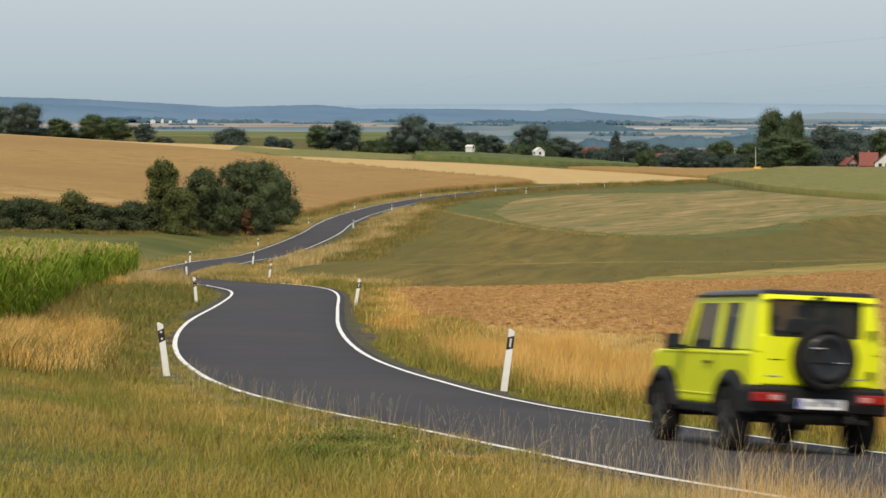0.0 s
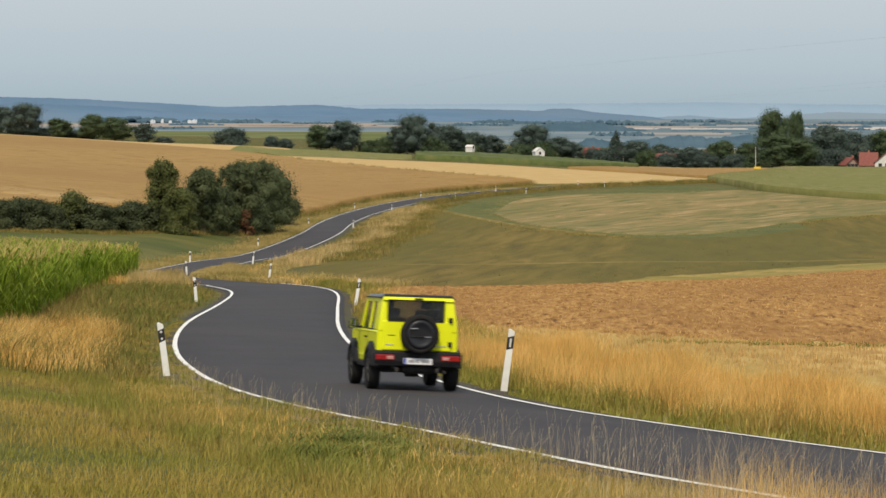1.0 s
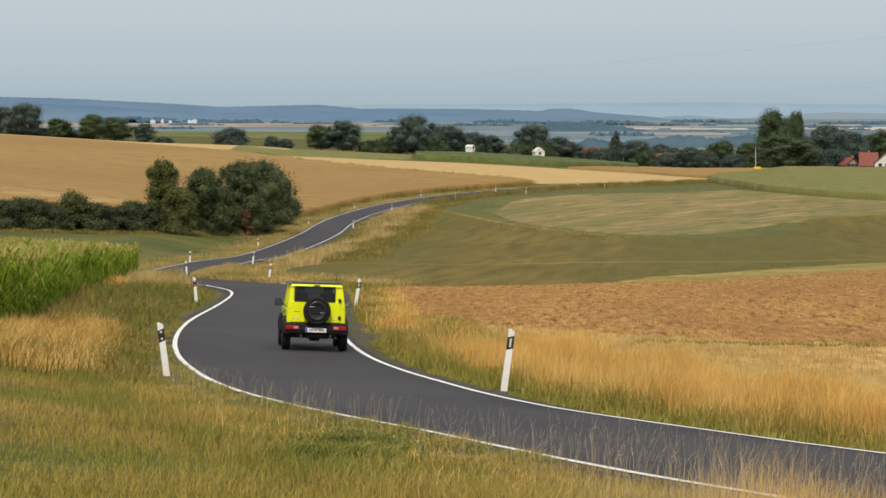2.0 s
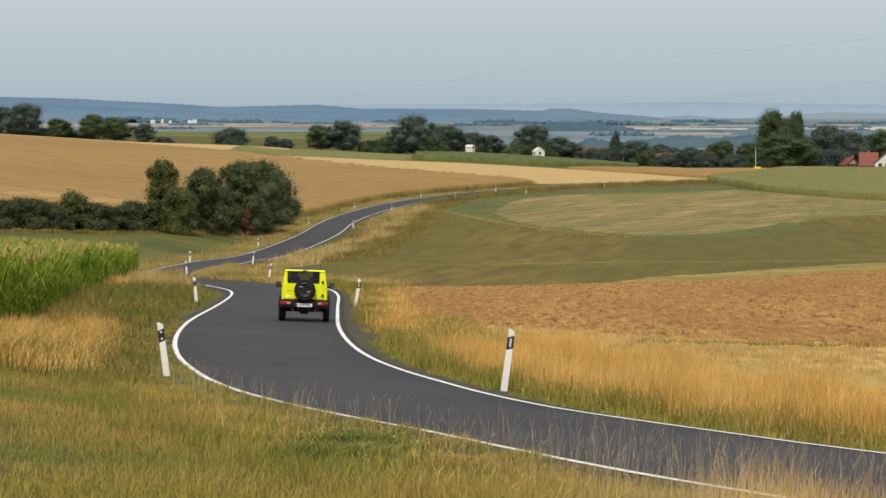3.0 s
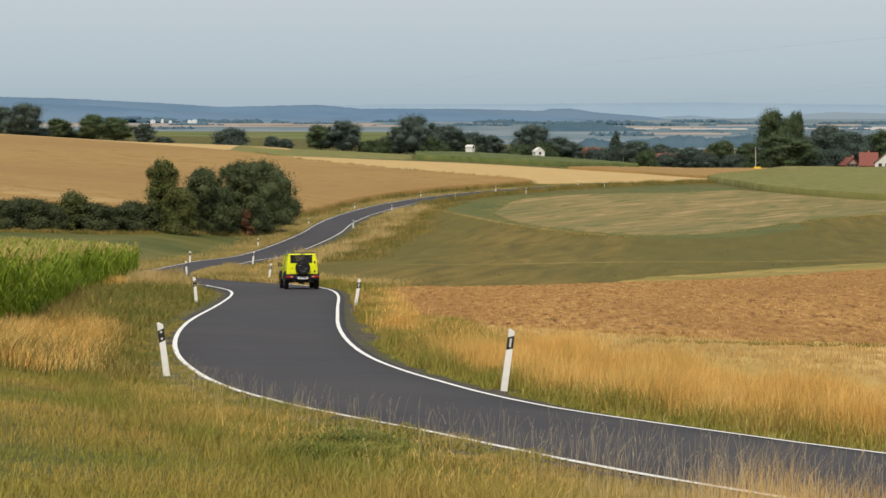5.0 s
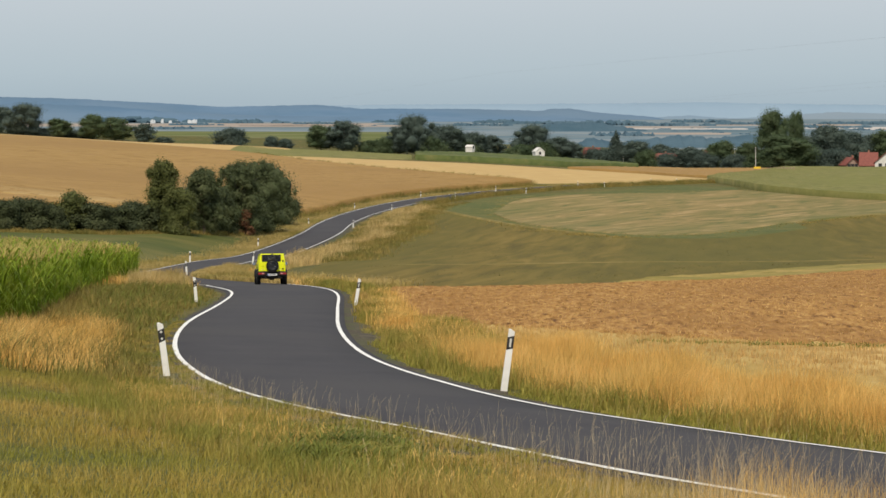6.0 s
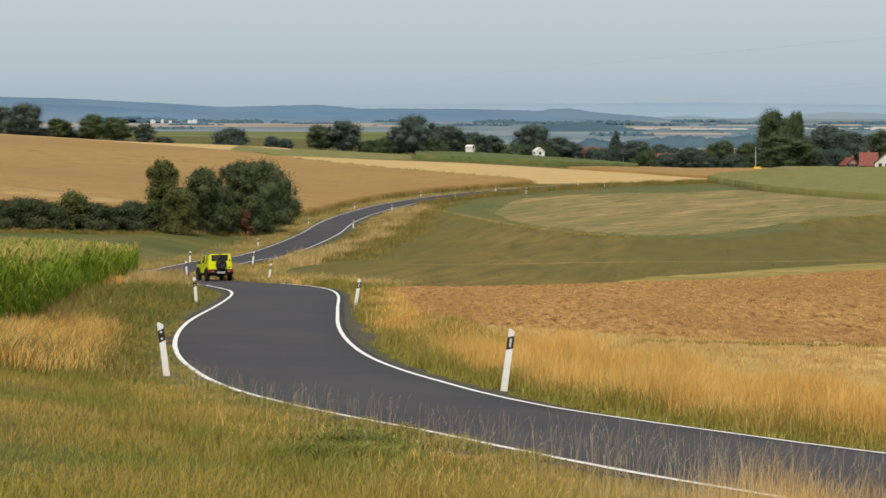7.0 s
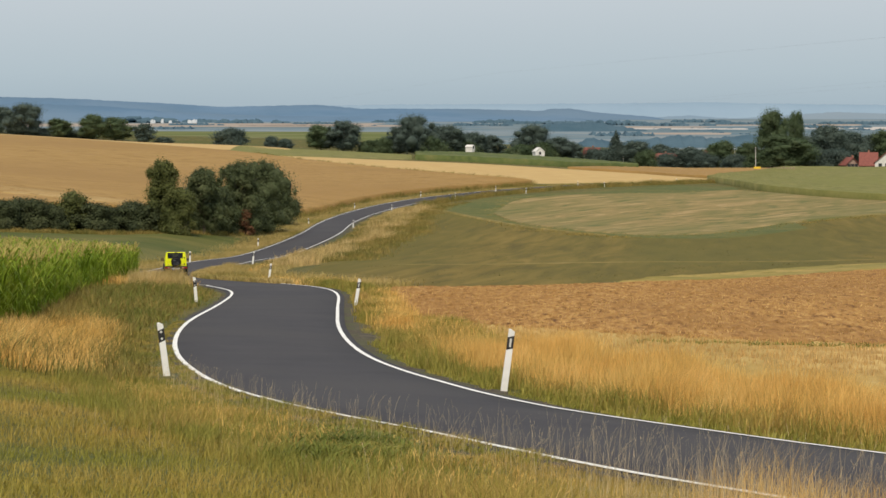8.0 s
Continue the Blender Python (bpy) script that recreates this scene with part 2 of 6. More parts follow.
def ground():
    def spread(fine, step, far, grow):
        v = [0.0]
        while v[-1] < far:
            s = step if v[-1] < fine else max(step, (v[-1] - fine) * grow + step)
            v.append(v[-1] + s)
        return np.array(v)
    xr = spread(26, 0.55, 6000, 0.09)
    xs = np.concatenate([-xr[:0:-1], xr])
    yf = spread(120, 0.6, 6000, 0.022)
    yb = spread(2, 1.5, 4000, 0.15)
    ys = np.concatenate([-yb[:0:-1], yf])
    gx, gy = np.meshgrid(xs, ys)
    gz = land(gx, gy)
    v = np.stack([gx, gy, gz], -1).reshape(-1, 3)
    ob = new("ground", mesh_from("ground", v, sheet_faces(len(ys), len(xs)), M_SOIL))
    return tagged(ob, "rolling farmland ground of dry summer grass and soil", "ground", kind="structure")


def strip(name, offsets, y0, y1, material, lift=0.0, step=0.5, parent=None, wobble=0.0):
    """A ribbon along the road between lateral offsets, right positive."""
    yy = np.concatenate([np.arange(y0, min(y1, 200), step), np.arange(max(y0, 200), y1 + 1, 2.0)]) if y1 > 200 else np.arange(y0, y1 + step, step)
    x, z, t, b = (np.interp(yy, _Y, k) for k in (_X, _Z, _T, _B))
    n = np.hypot(t, 1)
    rows = []
    rng = np.random.default_rng(7)
    for o, dz in offsets:
        w = o + (rng.normal(0, wobble, len(yy)) if wobble and (abs(o) > 2.95 or wobble < 0.01) else 0)
        rows.append(np.stack([x + w / n, yy - w * t / n, z + b * np.clip(w, -3.2, 3.2) + dz + lift], -1))
    v = np.stack(rows, 1)
    me = mesh_from(name, v.reshape(-1, 3), sheet_faces(len(yy), len(offsets))[:, ::-1], material)
    ob = new(name, me)
    if parent:
        ob.parent = parent
    return ob


def make_road():
    e = HALF + 0.24
    road = strip("road", [(-e - 0.05, -0.16), (-e, -0.012), (-1.2, 0.012), (0, 0.02), (1.2, 0.012), (e, -0.012), (e + 0.05, -0.16)], -60, 750, M_ASPHALT)
    tagged(road, "narrow dark grey asphalt country road without centre line", "road", kind="structure")
    for s in (-1, 1):
        tagged(strip("edge_line", [(s * HALF - 0.06, 0.0), (s * HALF + 0.06, 0.0)][:: 1], -60, 470, M_LINE, lift=0.004, parent=road, wobble=0.004), "white painted edge line")
        a, c = sorted((s * (e - 0.12), s * (e + (0.75 if s > 0 else 0.4))))
        dz = [-0.045, -0.1] if s > 0 else [-0.1, -0.045]
        tagged(strip("shoulder", [(a, dz[0]), ((a + c) / 2, -0.05), (c, dz[1])], -60, 470, M_GRAVEL, wobble=0.06), "gritty gravel shoulder beside the asphalt", "shoulder", kind="structure")
    tagged(strip("lay_by", [(e + 0.2, -0.05), (e + 0.7, -0.05), (e + 1.2, -0.1), (e + 1.6, -0.16)], 68, 104, M_DIRT, wobble=0.12), "worn dirt lay-by inside the bend", "lay-by", kind="structure")
    return road


def patch(name, near_edge, far_edge, material, label, category, height=0.0, n=90, m=40, rough=0.0, skirt=True, fray=0.0):
    """A field that lies on the land between two edges (x, y), given left to right."""
    def run(e, k):
        e = np.array(e, float)
        s = np.concatenate([[0], np.cumsum(np.hypot(*np.diff(e, axis=0).T))])
        q = np.linspace(0, s[-1], k)
        p = np.stack([np.interp(q, s, e[:, 0]), np.interp(q, s, e[:, 1])], 1)
        for _ in range(k // 6):               # round the corners
            p[1:-1] = (p[:-2] + 2 * p[1:-1] + p[2:]) / 4
        return p
    a, b = run(near_edge, n), run(far_edge, n)
    if fray:                                  # an uneven border
        rng = np.random.default_rng(8)
        for e in (a, b):
            e[:, 1] += (np.convolve(rng.normal(0, 1, n + 8), np.ones(3) / 3, "same")[:n] + rng.normal(0, 0.6, n)) * fray
    t = np.linspace(0, 1, m)[:, None, None]
    g = a[None] * (1 - t) + b[None] * t
    z = land(g[..., 0], g[..., 1]) + 0.05 + height
    if rough:
        k = np.random.default_rng(3).normal(0, rough, z.shape)
        k[[0, -1]], k[:, [0, -1]] = 0, 0
        z = z + k + 0.03
    if not skirt:                             # the rim sinks into the ground
        rim = land(g[..., 0], g[..., 1]) - 0.08
        for q in (np.s_[0], np.s_[-1], np.s_[:, 0], np.s_[:, -1]):
            z[q] = rim[q]
    v = np.concatenate([g, z[..., None]], -1)
    if skirt:
        low = v.copy()
        low[..., 2] = land(g[..., 0], g[..., 1]) - 0.3
        v = np.concatenate([low[:1], v, low[-1:]], 0)
        l, r = v[:, :1].copy(), v[:, -1:].copy()
        l[..., 2], r[..., 2] = land(l[..., 0], l[..., 1]) - 0.3, land(r[..., 0], r[..., 1]) - 0.3
        v = np.concatenate([l, v, r], 1)
    me = mesh_from(name, v.reshape(-1, 3), sheet_faces(v.shape[0], v.shape[1]), material)
    return tagged(new(name, me), label, category, kind="structure")


ground()
road = make_road()

M_STRIP = mat("thin_pale_wheat", [(0.31, 0.2, 0.075), (0.38, 0.26, 0.105), (0.44, 0.3, 0.13)], 0.35, detail=8, bump=0.1, bump_scale=2.0, second=((0.3, 0.19, 0.07), 0.05, 0.7), spec=0.08)
M_MARGIN = mat("margin_stubble", [(0.2, 0.17, 0.045), (0.32, 0.235, 0.075), (0.45, 0.31, 0.11)], 0.5, detail=8, bump=0.05, bump_scale=3, second=((0.19, 0.17, 0.045), 0.12, 0.8), spec=0.08)
# ---- fields ----
PLOUGH = [(-1.9, 94.4), (0.3, 84.7), (2.0, 75), (3.4, 69.5), (4.7, 65), (5.9, 62), (7.0, 59.8), (8.1, 58), (9.9, 55.6), (34, 45)]
patch("stubble_field", PLOUGH, [(-2.9, 131.5), (0.5, 130), (6.5, 127.5), (11.0, 129), (24, 130), (70, 127)], M_STUBBLE, "brown harvested stubble field with straw litter", "field", rough=0.025, n=240, m=150, skirt=False)
patch("pale_stubble", [(-0.9, 84), (1.9, 66), (4.6, 49), (8, 40), (30, 18)], PLOUGH, M_PALE, "pale straw stubble strip along the brown field", "field", rough=0.03, n=160, m=30, skirt=False)
patch("stubble_margin", [(8.5, 129), (12, 129.3), (24, 130.2), (70, 127.2)], [(10.9, 136.5), (18.9, 147.3), (25.7, 145.5), (80, 142)], M_MARGIN, "yellow green stubble margin behind the brown field", "field", rough=0.03, skirt=False)
patch("mown_meadow", [(-10.0, 166), (-6.0, 147), (-2.9, 133), (3.4, 129.3), (8.5, 130), (10.9, 136.7), (18.9, 147.5), (25.7, 145.7), (80, 142)],
      [(-7.2, 341), (-3.5, 392), (1.3, 380), (8.5, 350), (13.5, 310), (18.5, 295), (28.2, 300), (53.7, 325), (140, 340)], M_MEADOW, "olive green mown meadow in a shallow hollow", "meadow", n=160, m=90, skirt=False)
patch("green_meadow", [(-0.5, 374), (5.2, 347), (9.7, 316), (14.1, 289.5), (18, 270.5), (21.6, 255), (29, 251), (41, 279)], [(0.5, 384), (7.0, 413), (15.0, 417), (31, 440), (44, 476), (55, 472)], M_FRINGE, "green uncut fringe round the hay meadow", "meadow", height=0.1, n=110, m=60, skirt=False)
patch("hay_meadow", [(7.2, 361), (9.8, 325), (14.1, 295), (18, 276), (21.6, 262), (26.5, 261), (31.5, 273), (41.7, 300), (57.6, 326), (140, 345)],
      [(8.2, 370), (10.8, 394), (15.3, 408), (22, 416), (42, 424), (52, 446), (57, 430), (62, 408), (69, 385), (150, 347)], M_HAY, "meadow with pale swaths of drying hay beside the crop", "meadow", height=0.22, n=220, m=70, skirt=False)
patch("meadow_edge", [(-4.6, 390), (-0.3, 371.5), (5.2, 345.5), (9.7, 314.5), (14.1, 288), (18, 269)], [(-3.4, 392), (0.2, 375.5), (5.6, 349.5), (10.0, 318), (14.3, 290.5), (18.1, 270.5)], M_TRACK, "pale dry line between the two meadows", "meadow", height=0.16, n=60, m=5, skirt=False, fray=0.4)
patch("field_track", [(-4.4, 187), (8.8, 178.5), (19.8, 169), (28, 157), (80, 150)], [(-4.4, 189.4), (8.8, 181), (19.8, 171.4), (28, 159.4), (80, 152.4)], M_TRACK, "faint pale wheel track across the meadow", "track", height=0.03, m=4, skirt=False)
patch("green_crop", [(55.5, 528), (56.2, 441), (61.9, 413), (68.6, 389), (160, 345)], [(63.4, 585), (84, 663), (105, 760), (125, 735), (260, 700)], M_CROPY, "dense yellow green field of standing crop", "field", height=1.1, n=140, m=60, rough=0.09)
patch("wheat_field", [(-190, 330), (-61, 345), (-46, 362), (-21.5, 372), (-14.6, 405), (-3.8, 430), (9.7, 451), (16.2, 464)],
      [(-330, 730), (-125.4, 712), (-98.2, 689), (-70.8, 651), (-46, 608), (-28.6, 569), (-10, 534), (1.8, 503), (16.6, 467)], M_WHEAT, "large field of ripe orange brown wheat", "field", height=0.7, n=200, m=90, rough=0.05)
patch("pale_wheat_strip", [(-70.1, 369.0), (-65.1, 369.0), (-55.7, 367.0), (-46.2, 367.0)], [(-74.8, 394.0), (-69.1, 392.0), (-58.5, 386.0), (-47.4, 377.0)], M_STRIP, "paler strip of thin wheat along the field's foot", "field", height=0.74, n=60, m=10, rough=0.03)
patch("straw_field", [(-45.4, 606), (-28.6, 570), (-10.1, 535), (1.8, 504), (17.4, 467), (35.7, 503), (56.5, 535)], [(-45.7, 611), (-25.9, 627), (-7.7, 635), (16.2, 624), (30.1, 622), (47.8, 616), (61.7, 580)], M_STRAW, "pale golden harvested straw field", "field", height=0.1, n=120, m=30, skirt=False)
patch("pale_strip_field", [(-330, 732), (-125.4, 714), (-98.2, 691), (-70.8, 653), (-55, 647), (-41, 691)], [(-330, 850), (-148.5, 843), (-122, 856), (-93.7, 858), (-69.7, 850), (-42.4, 715)], M_STRAW, "pale harvested strip along the hill's brow", "field", height=0.1, skirt=False)
patch("brow_meadow", [(-55, 646), (-45.7, 612), (-25.9, 628), (-7.9, 651)], [(-61, 740), (-41, 720), (-26, 800), (-9, 744)], M_CROPY, "narrow green meadow strip on the brow", "field", height=0.1, skirt=False)
patch("maize_strip", [(-7.2, 652), (9.6, 644), (31.4, 646), (52.8, 679)], [(-7.8, 706), (12, 790), (38, 800), (53.8, 691)], M_GREENF, "dark green maize strip in front of the village", "field", height=1.3, rough=0.1)
patch("brow_wheat", [(31, 625), (48, 618), (62, 588), (63, 592), (84, 665)], [(50, 690), (62, 720), (80, 740), (90, 760), (104, 770)], M_WHEAT, "ripe wheat strip below the village", "field", height=0.5, rough=0.05)
patch("pasture", [(-34, 205), (-27, 214), (-24, 226), (-23.2, 262)], [(-62, 268), (-36, 272), (-29.5, 289), (-23.4, 294)], M_TURF, "green pasture between hedge and road", "field", height=0.05, skirt=False)


# ---- building blocks ----
def part(name, bm, material, parent=None, label="", smooth=False):
    me = bpy.data.meshes.new(name)
    bm.normal_update()
    bm.to_mesh(me)
    bm.free()
    me.materials.append(material)
    if smooth:
        me.polygons.foreach_set("use_smooth", np.ones(len(me.polygons), bool))
    ob = new(name, me)
    if parent is not None:
        ob.parent = parent
    return tagged(ob, label) if label else ob


def box(x0, x1, y0, y1, z0, z1, bevel=0.0, bm=None, seg=2):
    bm = bm or bmesh.new()
    g = bmesh.ops.create_cube(bm, size=1, matrix=Matrix.Translation(((x0 + x1) / 2, (y0 + y1) / 2, (z0 + z1) / 2)) @ Matrix.Diagonal((abs(x1 - x0), abs(y1 - y0), abs(z1 - z0), 1)))
    if bevel:
        e = list({e for v in g["verts"] for e in v.link_edges})
        bmesh.ops.bevel(bm, geom=e, offset=bevel, segments=seg, affect="EDGES", profile=0.5)
    return bm


def prism(points, axis, a, b, bevel=0.0, bm=None, seg=2):
    """A polygon in the two other axes, drawn out along axis from a to b."""
    bm = bm or bmesh.new()
    def at(p, w):
        return {"x": (w, p[0], p[1]), "y": (p[0], w, p[1]), "z": (p[0], p[1], w)}[axis]
    lo, hi = [bm.verts.new(at(p, a)) for p in points], [bm.verts.new(at(p, b)) for p in points]
    n = len(points)
    f = [bm.faces.new(lo[::-1]), bm.faces.new(hi)] + [bm.faces.new((lo[i], lo[(i + 1) % n], hi[(i + 1) % n], hi[i])) for i in range(n)]
    bmesh.ops.recalc_face_normals(bm, faces=f)
    if bevel:
        e = list({e for q in f[:2] for e in q.edges} )
        bmesh.ops.bevel(bm, geom=e, offset=bevel, segments=seg, affect="EDGES", profile=0.5)
    return bm


def hexa(c, bevel=0.0, bm=None):
    """A six-sided block from eight corners: four below, four above, in the same order."""
    bm = bm or bmesh.new()
    v = [bm.verts.new(p) for p in c]
    f = [bm.faces.new([v[i] for i in q]) for q in ((3, 2, 1, 0), (4, 5, 6, 7), (0, 1, 5, 4), (1, 2, 6, 5), (2, 3, 7, 6), (3, 0, 4, 7))]
    bmesh.ops.recalc_face_normals(bm, faces=f)
    if bevel:
        bmesh.ops.bevel(bm, geom=list({e for q in f for e in q.edges}), offset=bevel, segments=2, affect="EDGES", profile=0.5)
    return bm


def lathe(profile, seg=40, bm=None, axis="x", centre=(0, 0, 0)):
    """Turns (radius, along) pairs about an axis."""
    bm = bm or bmesh.new()
    rings = []
    for r, w in profile:
        ring = []
        for i in range(seg):
            a = 2 * math.pi * i / seg
            c, s = r * math.cos(a), r * math.sin(a)
            p = {"x": (w, c, s), "y": (c, w, s), "z": (c, s, w)}[axis]
            ring.append(bm.verts.new(Vector(p) + Vector(centre)))
        rings.append(ring)
    f = []
    for a, b in zip(rings, rings[1:]):
        f += [bm.faces.new((a[i], a[(i + 1) % seg], b[(i + 1) % seg], b[i])) for i in range(seg)]
    f += [bm.faces.new(rings[0][::-1]), bm.faces.new(rings[-1])]
    bmesh.ops.recalc_face_normals(bm, faces=f)
    return bm


def tube(points, radii, seg=6, bm=None):
    bm = bm or bmesh.new()
    rings = []
    for i, (p, r) in enumerate(zip(points, radii)):
        p = Vector(p)
        d = (Vector(points[min(i + 1, len(points) - 1)]) - Vector(points[max(i - 1, 0)])).normalized()
        q = d.to_track_quat("Z", "Y")
        rings.append([bm.verts.new(p + q @ Vector((r * math.cos(2 * math.pi * k / seg), r * math.sin(2 * math.pi * k / seg), 0))) for k in range(seg)])
    for a, b in zip(rings, rings[1:]):
        for i in range(seg):
            bm.faces.new((a[i], a[(i + 1) % seg], b[(i + 1) % seg], b[i]))
    bm.faces.new(rings[0][::-1])
    bm.faces.new(rings[-1])
    return bm


# ---- marker posts ----
M_POST = mat("white_plastic", [(0.78, 0.78, 0.75), (0.88, 0.88, 0.86)], 6, rough=0.45, bump=0.001, bump_scale=30, second=((0.62, 0.6, 0.54), 2.0, 0.35))
M_BAND = mat("black_plastic_band", [(0.012, 0.012, 0.014), (0.03, 0.03, 0.03)], 8, rough=0.5)
M_REFLECT = mat("reflector_lens", [(0.55, 0.55, 0.52), (0.75, 0.75, 0.72)], 60, rough=0.2, coat=0.5)


def marker_post(h, dots):
    """A hollow-looking plastic post with a slanted black band; dots: two round reflectors, otherwise one upright bar."""
    post = new("marker_post")
    def cut(f):
        w = 0.07 - 0.007 * f
        return [(-w, -0.02), (-w * 0.9, -0.034), (w * 0.9, -0.034), (w, -0.02), (0.026, 0.05), (0.012, 0.06), (-0.012, 0.06), (-0.026, 0.05)]
    bm = bmesh.new()
    rings = [[bm.verts.new((x, y, z + (0.045 if (k == 3 and x < 0) else 0))) for x, y in cut(z / h)] for k, z in enumerate((-0.15, 0.0, h * 0.5, h - 0.05))]
    for a, b in zip(rings, rings[1:]):
        for i in range(8):
            bm.faces.new((a[i], a[(i + 1) % 8], b[(i + 1) % 8], b[i]))
    bm.faces.new(rings[-1])
    bm.faces.new(rings[0][::-1])
    part("body", bm, M_POST, post)
    bm = bmesh.new()
    def ring(z, tilt):
        return [bm.verts.new((x * 1.035, y * 1.035 - 0.001, z + (tilt if x > 0 else -tilt))) for x, y in cut(z / h)]
    a, b = ring(h - 0.4, 0.02), ring(h - 0.15, 0.02)
    for i in range(8):
        bm.faces.new((a[i], a[(i + 1) % 8], b[(i + 1) % 8], b[i]))
    part("band", bm, M_BAND, post)
    if dots:
        for dz in (-0.20, -0.34):
            part("reflector", lathe([(0.02, -0.046), (0.026, -0.04), (0.026, -0.03)], 16, axis="y", centre=(0, 0, h + dz)), M_REFLECT, post, "round white reflector")
    else:
        part("reflector", box(-0.02, 0.02, -0.045, -0.03, h - 0.36, h - 0.19, 0.004), M_REFLECT, post, "upright white reflector bar")
    return tagged(post, "white plastic roadside marker post with slanted black band", "marker post", "marker posts along the road")


def set_posts():
    #        x, y, height, lean sideways, lean along
    left = [(-5.7, 51.6, 1.12, -7, 0), (-10.5, 106.6, 1.06, -4, 1), (-18.4, 180, 1.05, -3, 0), (-21.8, 216, 1.0, 1, 2), (-20.8, 282, 0.95, 2, 0), (-18.6, 348, 0.95, -4, 0),
            (-13.8, 392, 1.0, 2, 0), (-3.7, 419, 1.0, 1, 0), (9.1, 433, 1.05, 0, 0), (24.4, 454, 1.0, 0, 0), (40.5, 489, 1.0, 0, 0)]
    right = [(1.19, 49.0, 1.24, 7.5, 0), (-3.6, 102.8, 1.16, 9.5, 0), (-11.3, 162.4, 1.15, 8.5, 0), (-16.1, 212, 1.1, 7, 1), (-12, 335, 1.05, 3, 0), (-7.9, 387, 1.05, 2, 0),
             (2.0, 414, 1.0, 1, 0), (14.2, 429, 1.0, 0, 0), (29.3, 456, 1.0, 0, 0), (46.3, 498, 1.0, 0, 0)]
    kinds = {}
    for side, rows in ((-1, left), (1, right)):
        for x, y, h, lean, along in rows:
            t = float(np.interp(y, _Y, _T))
            m = Matrix.Translation((x, y, float(land(x, y)))) @ pose(0, 0, 0, along, lean, math.degrees(-math.atan(t)) * 0.7)
            key = (side, h)
            if key in kinds:
                copy_thing(kinds[key], m)
            else:
                p = kinds[key] = marker_post(h, side < 0)
                p.matrix_basis = m


set_posts()

# ---- the car ----
M_LIME = mat("lime_car_paint", [(0.74, 0.79, 0.008), (0.78, 0.83, 0.011)], 2.0, rough=0.38, coat=0.2, spec=0.25)
M_TRIM = mat("black_plastic_trim", [(0.01, 0.01, 0.011), (0.018, 0.018, 0.02)], 25, spec=0.2, rough=0.6, bump=0.001, bump_scale=300)
M_BLACKP = mat("black_roof_paint", [(0.01, 0.011, 0.014), (0.016, 0.017, 0.021)], 3, rough=0.35, coat=0.25, spec=0.3)
M_RUBBER = mat("tyre_rubber", [(0.01, 0.01, 0.01), (0.02, 0.019, 0.018)], 15, spec=0.2, rough=0.85, bump=0.004, bump_scale=60)
M_RIM = mat("alloy_rim", [(0.12, 0.12, 0.125), (0.2, 0.2, 0.21)], 12, rough=0.35, metal=0.9)
M_SEAT = mat("dark_seat_cloth", [(0.02, 0.02, 0.022), (0.04, 0.04, 0.042)], 40, rough=0.9)
M_RED = mat("red_lamp_lens", [(0.24, 0.005, 0.006), (0.34, 0.01, 0.01)], 30, rough=0.15, coat=0.8)
M_CLEAR = mat("clear_lamp_lens", [(0.62, 0.55, 0.55), (0.75, 0.7, 0.68)], 40, rough=0.12, coat=0.8)
M_PLATE = mat("white_plate", [(0.72, 0.73, 0.74), (0.8, 0.8, 0.8)], 20, rough=0.4)
M_BLUE = mat("blue_plate_end", [(0.02, 0.06, 0.4), (0.03, 0.08, 0.45)], 20, rough=0.4)
M_PLATEBAR = mat("grey_bars", [(0.25, 0.26, 0.28), (0.3, 0.31, 0.33)], 20, rough=0.5)
M_MIRROR = mat("mirror_face", [(0.3, 0.31, 0.32), (0.34, 0.35, 0.36)], 5, rough=0.05, metal=1.0)
M_STEEL = mat("dark_steel", [(0.03, 0.03, 0.032), (0.07, 0.065, 0.06)], 10, rough=0.6, metal=0.6)
M_CHROME = mat("bright_metal", [(0.6, 0.6, 0.6), (0.7, 0.7, 0.7)], 10, rough=0.2, metal=1.0)


def car_glass(name, tint, ior=1.3):
    m = bpy.data.materials.new(name)
    m.use_nodes = True
    b = m.node_tree.nodes["Principled BSDF"]
    b.inputs["Base Color"].default_value = (*tint, 1)
    b.inputs["Transmission Weight"].default_value, b.inputs["Roughness"].default_value, b.inputs["IOR"].default_value = 0.95, 0.015, ior
    return m


M_LENS = mat("pale_lamp_lens", [(0.5, 0.24, 0.22), (0.6, 0.32, 0.3)], 8, rough=0.15)
M_GLASS = car_glass("tinted_car_glass", (0.2, 0.215, 0.21))
M_SIDEGLASS = car_glass("side_car_glass", (0.25, 0.27, 0.26), 1.18)
M_SCREEN = car_glass("clear_car_glass", (0.92, 0.94, 0.93))


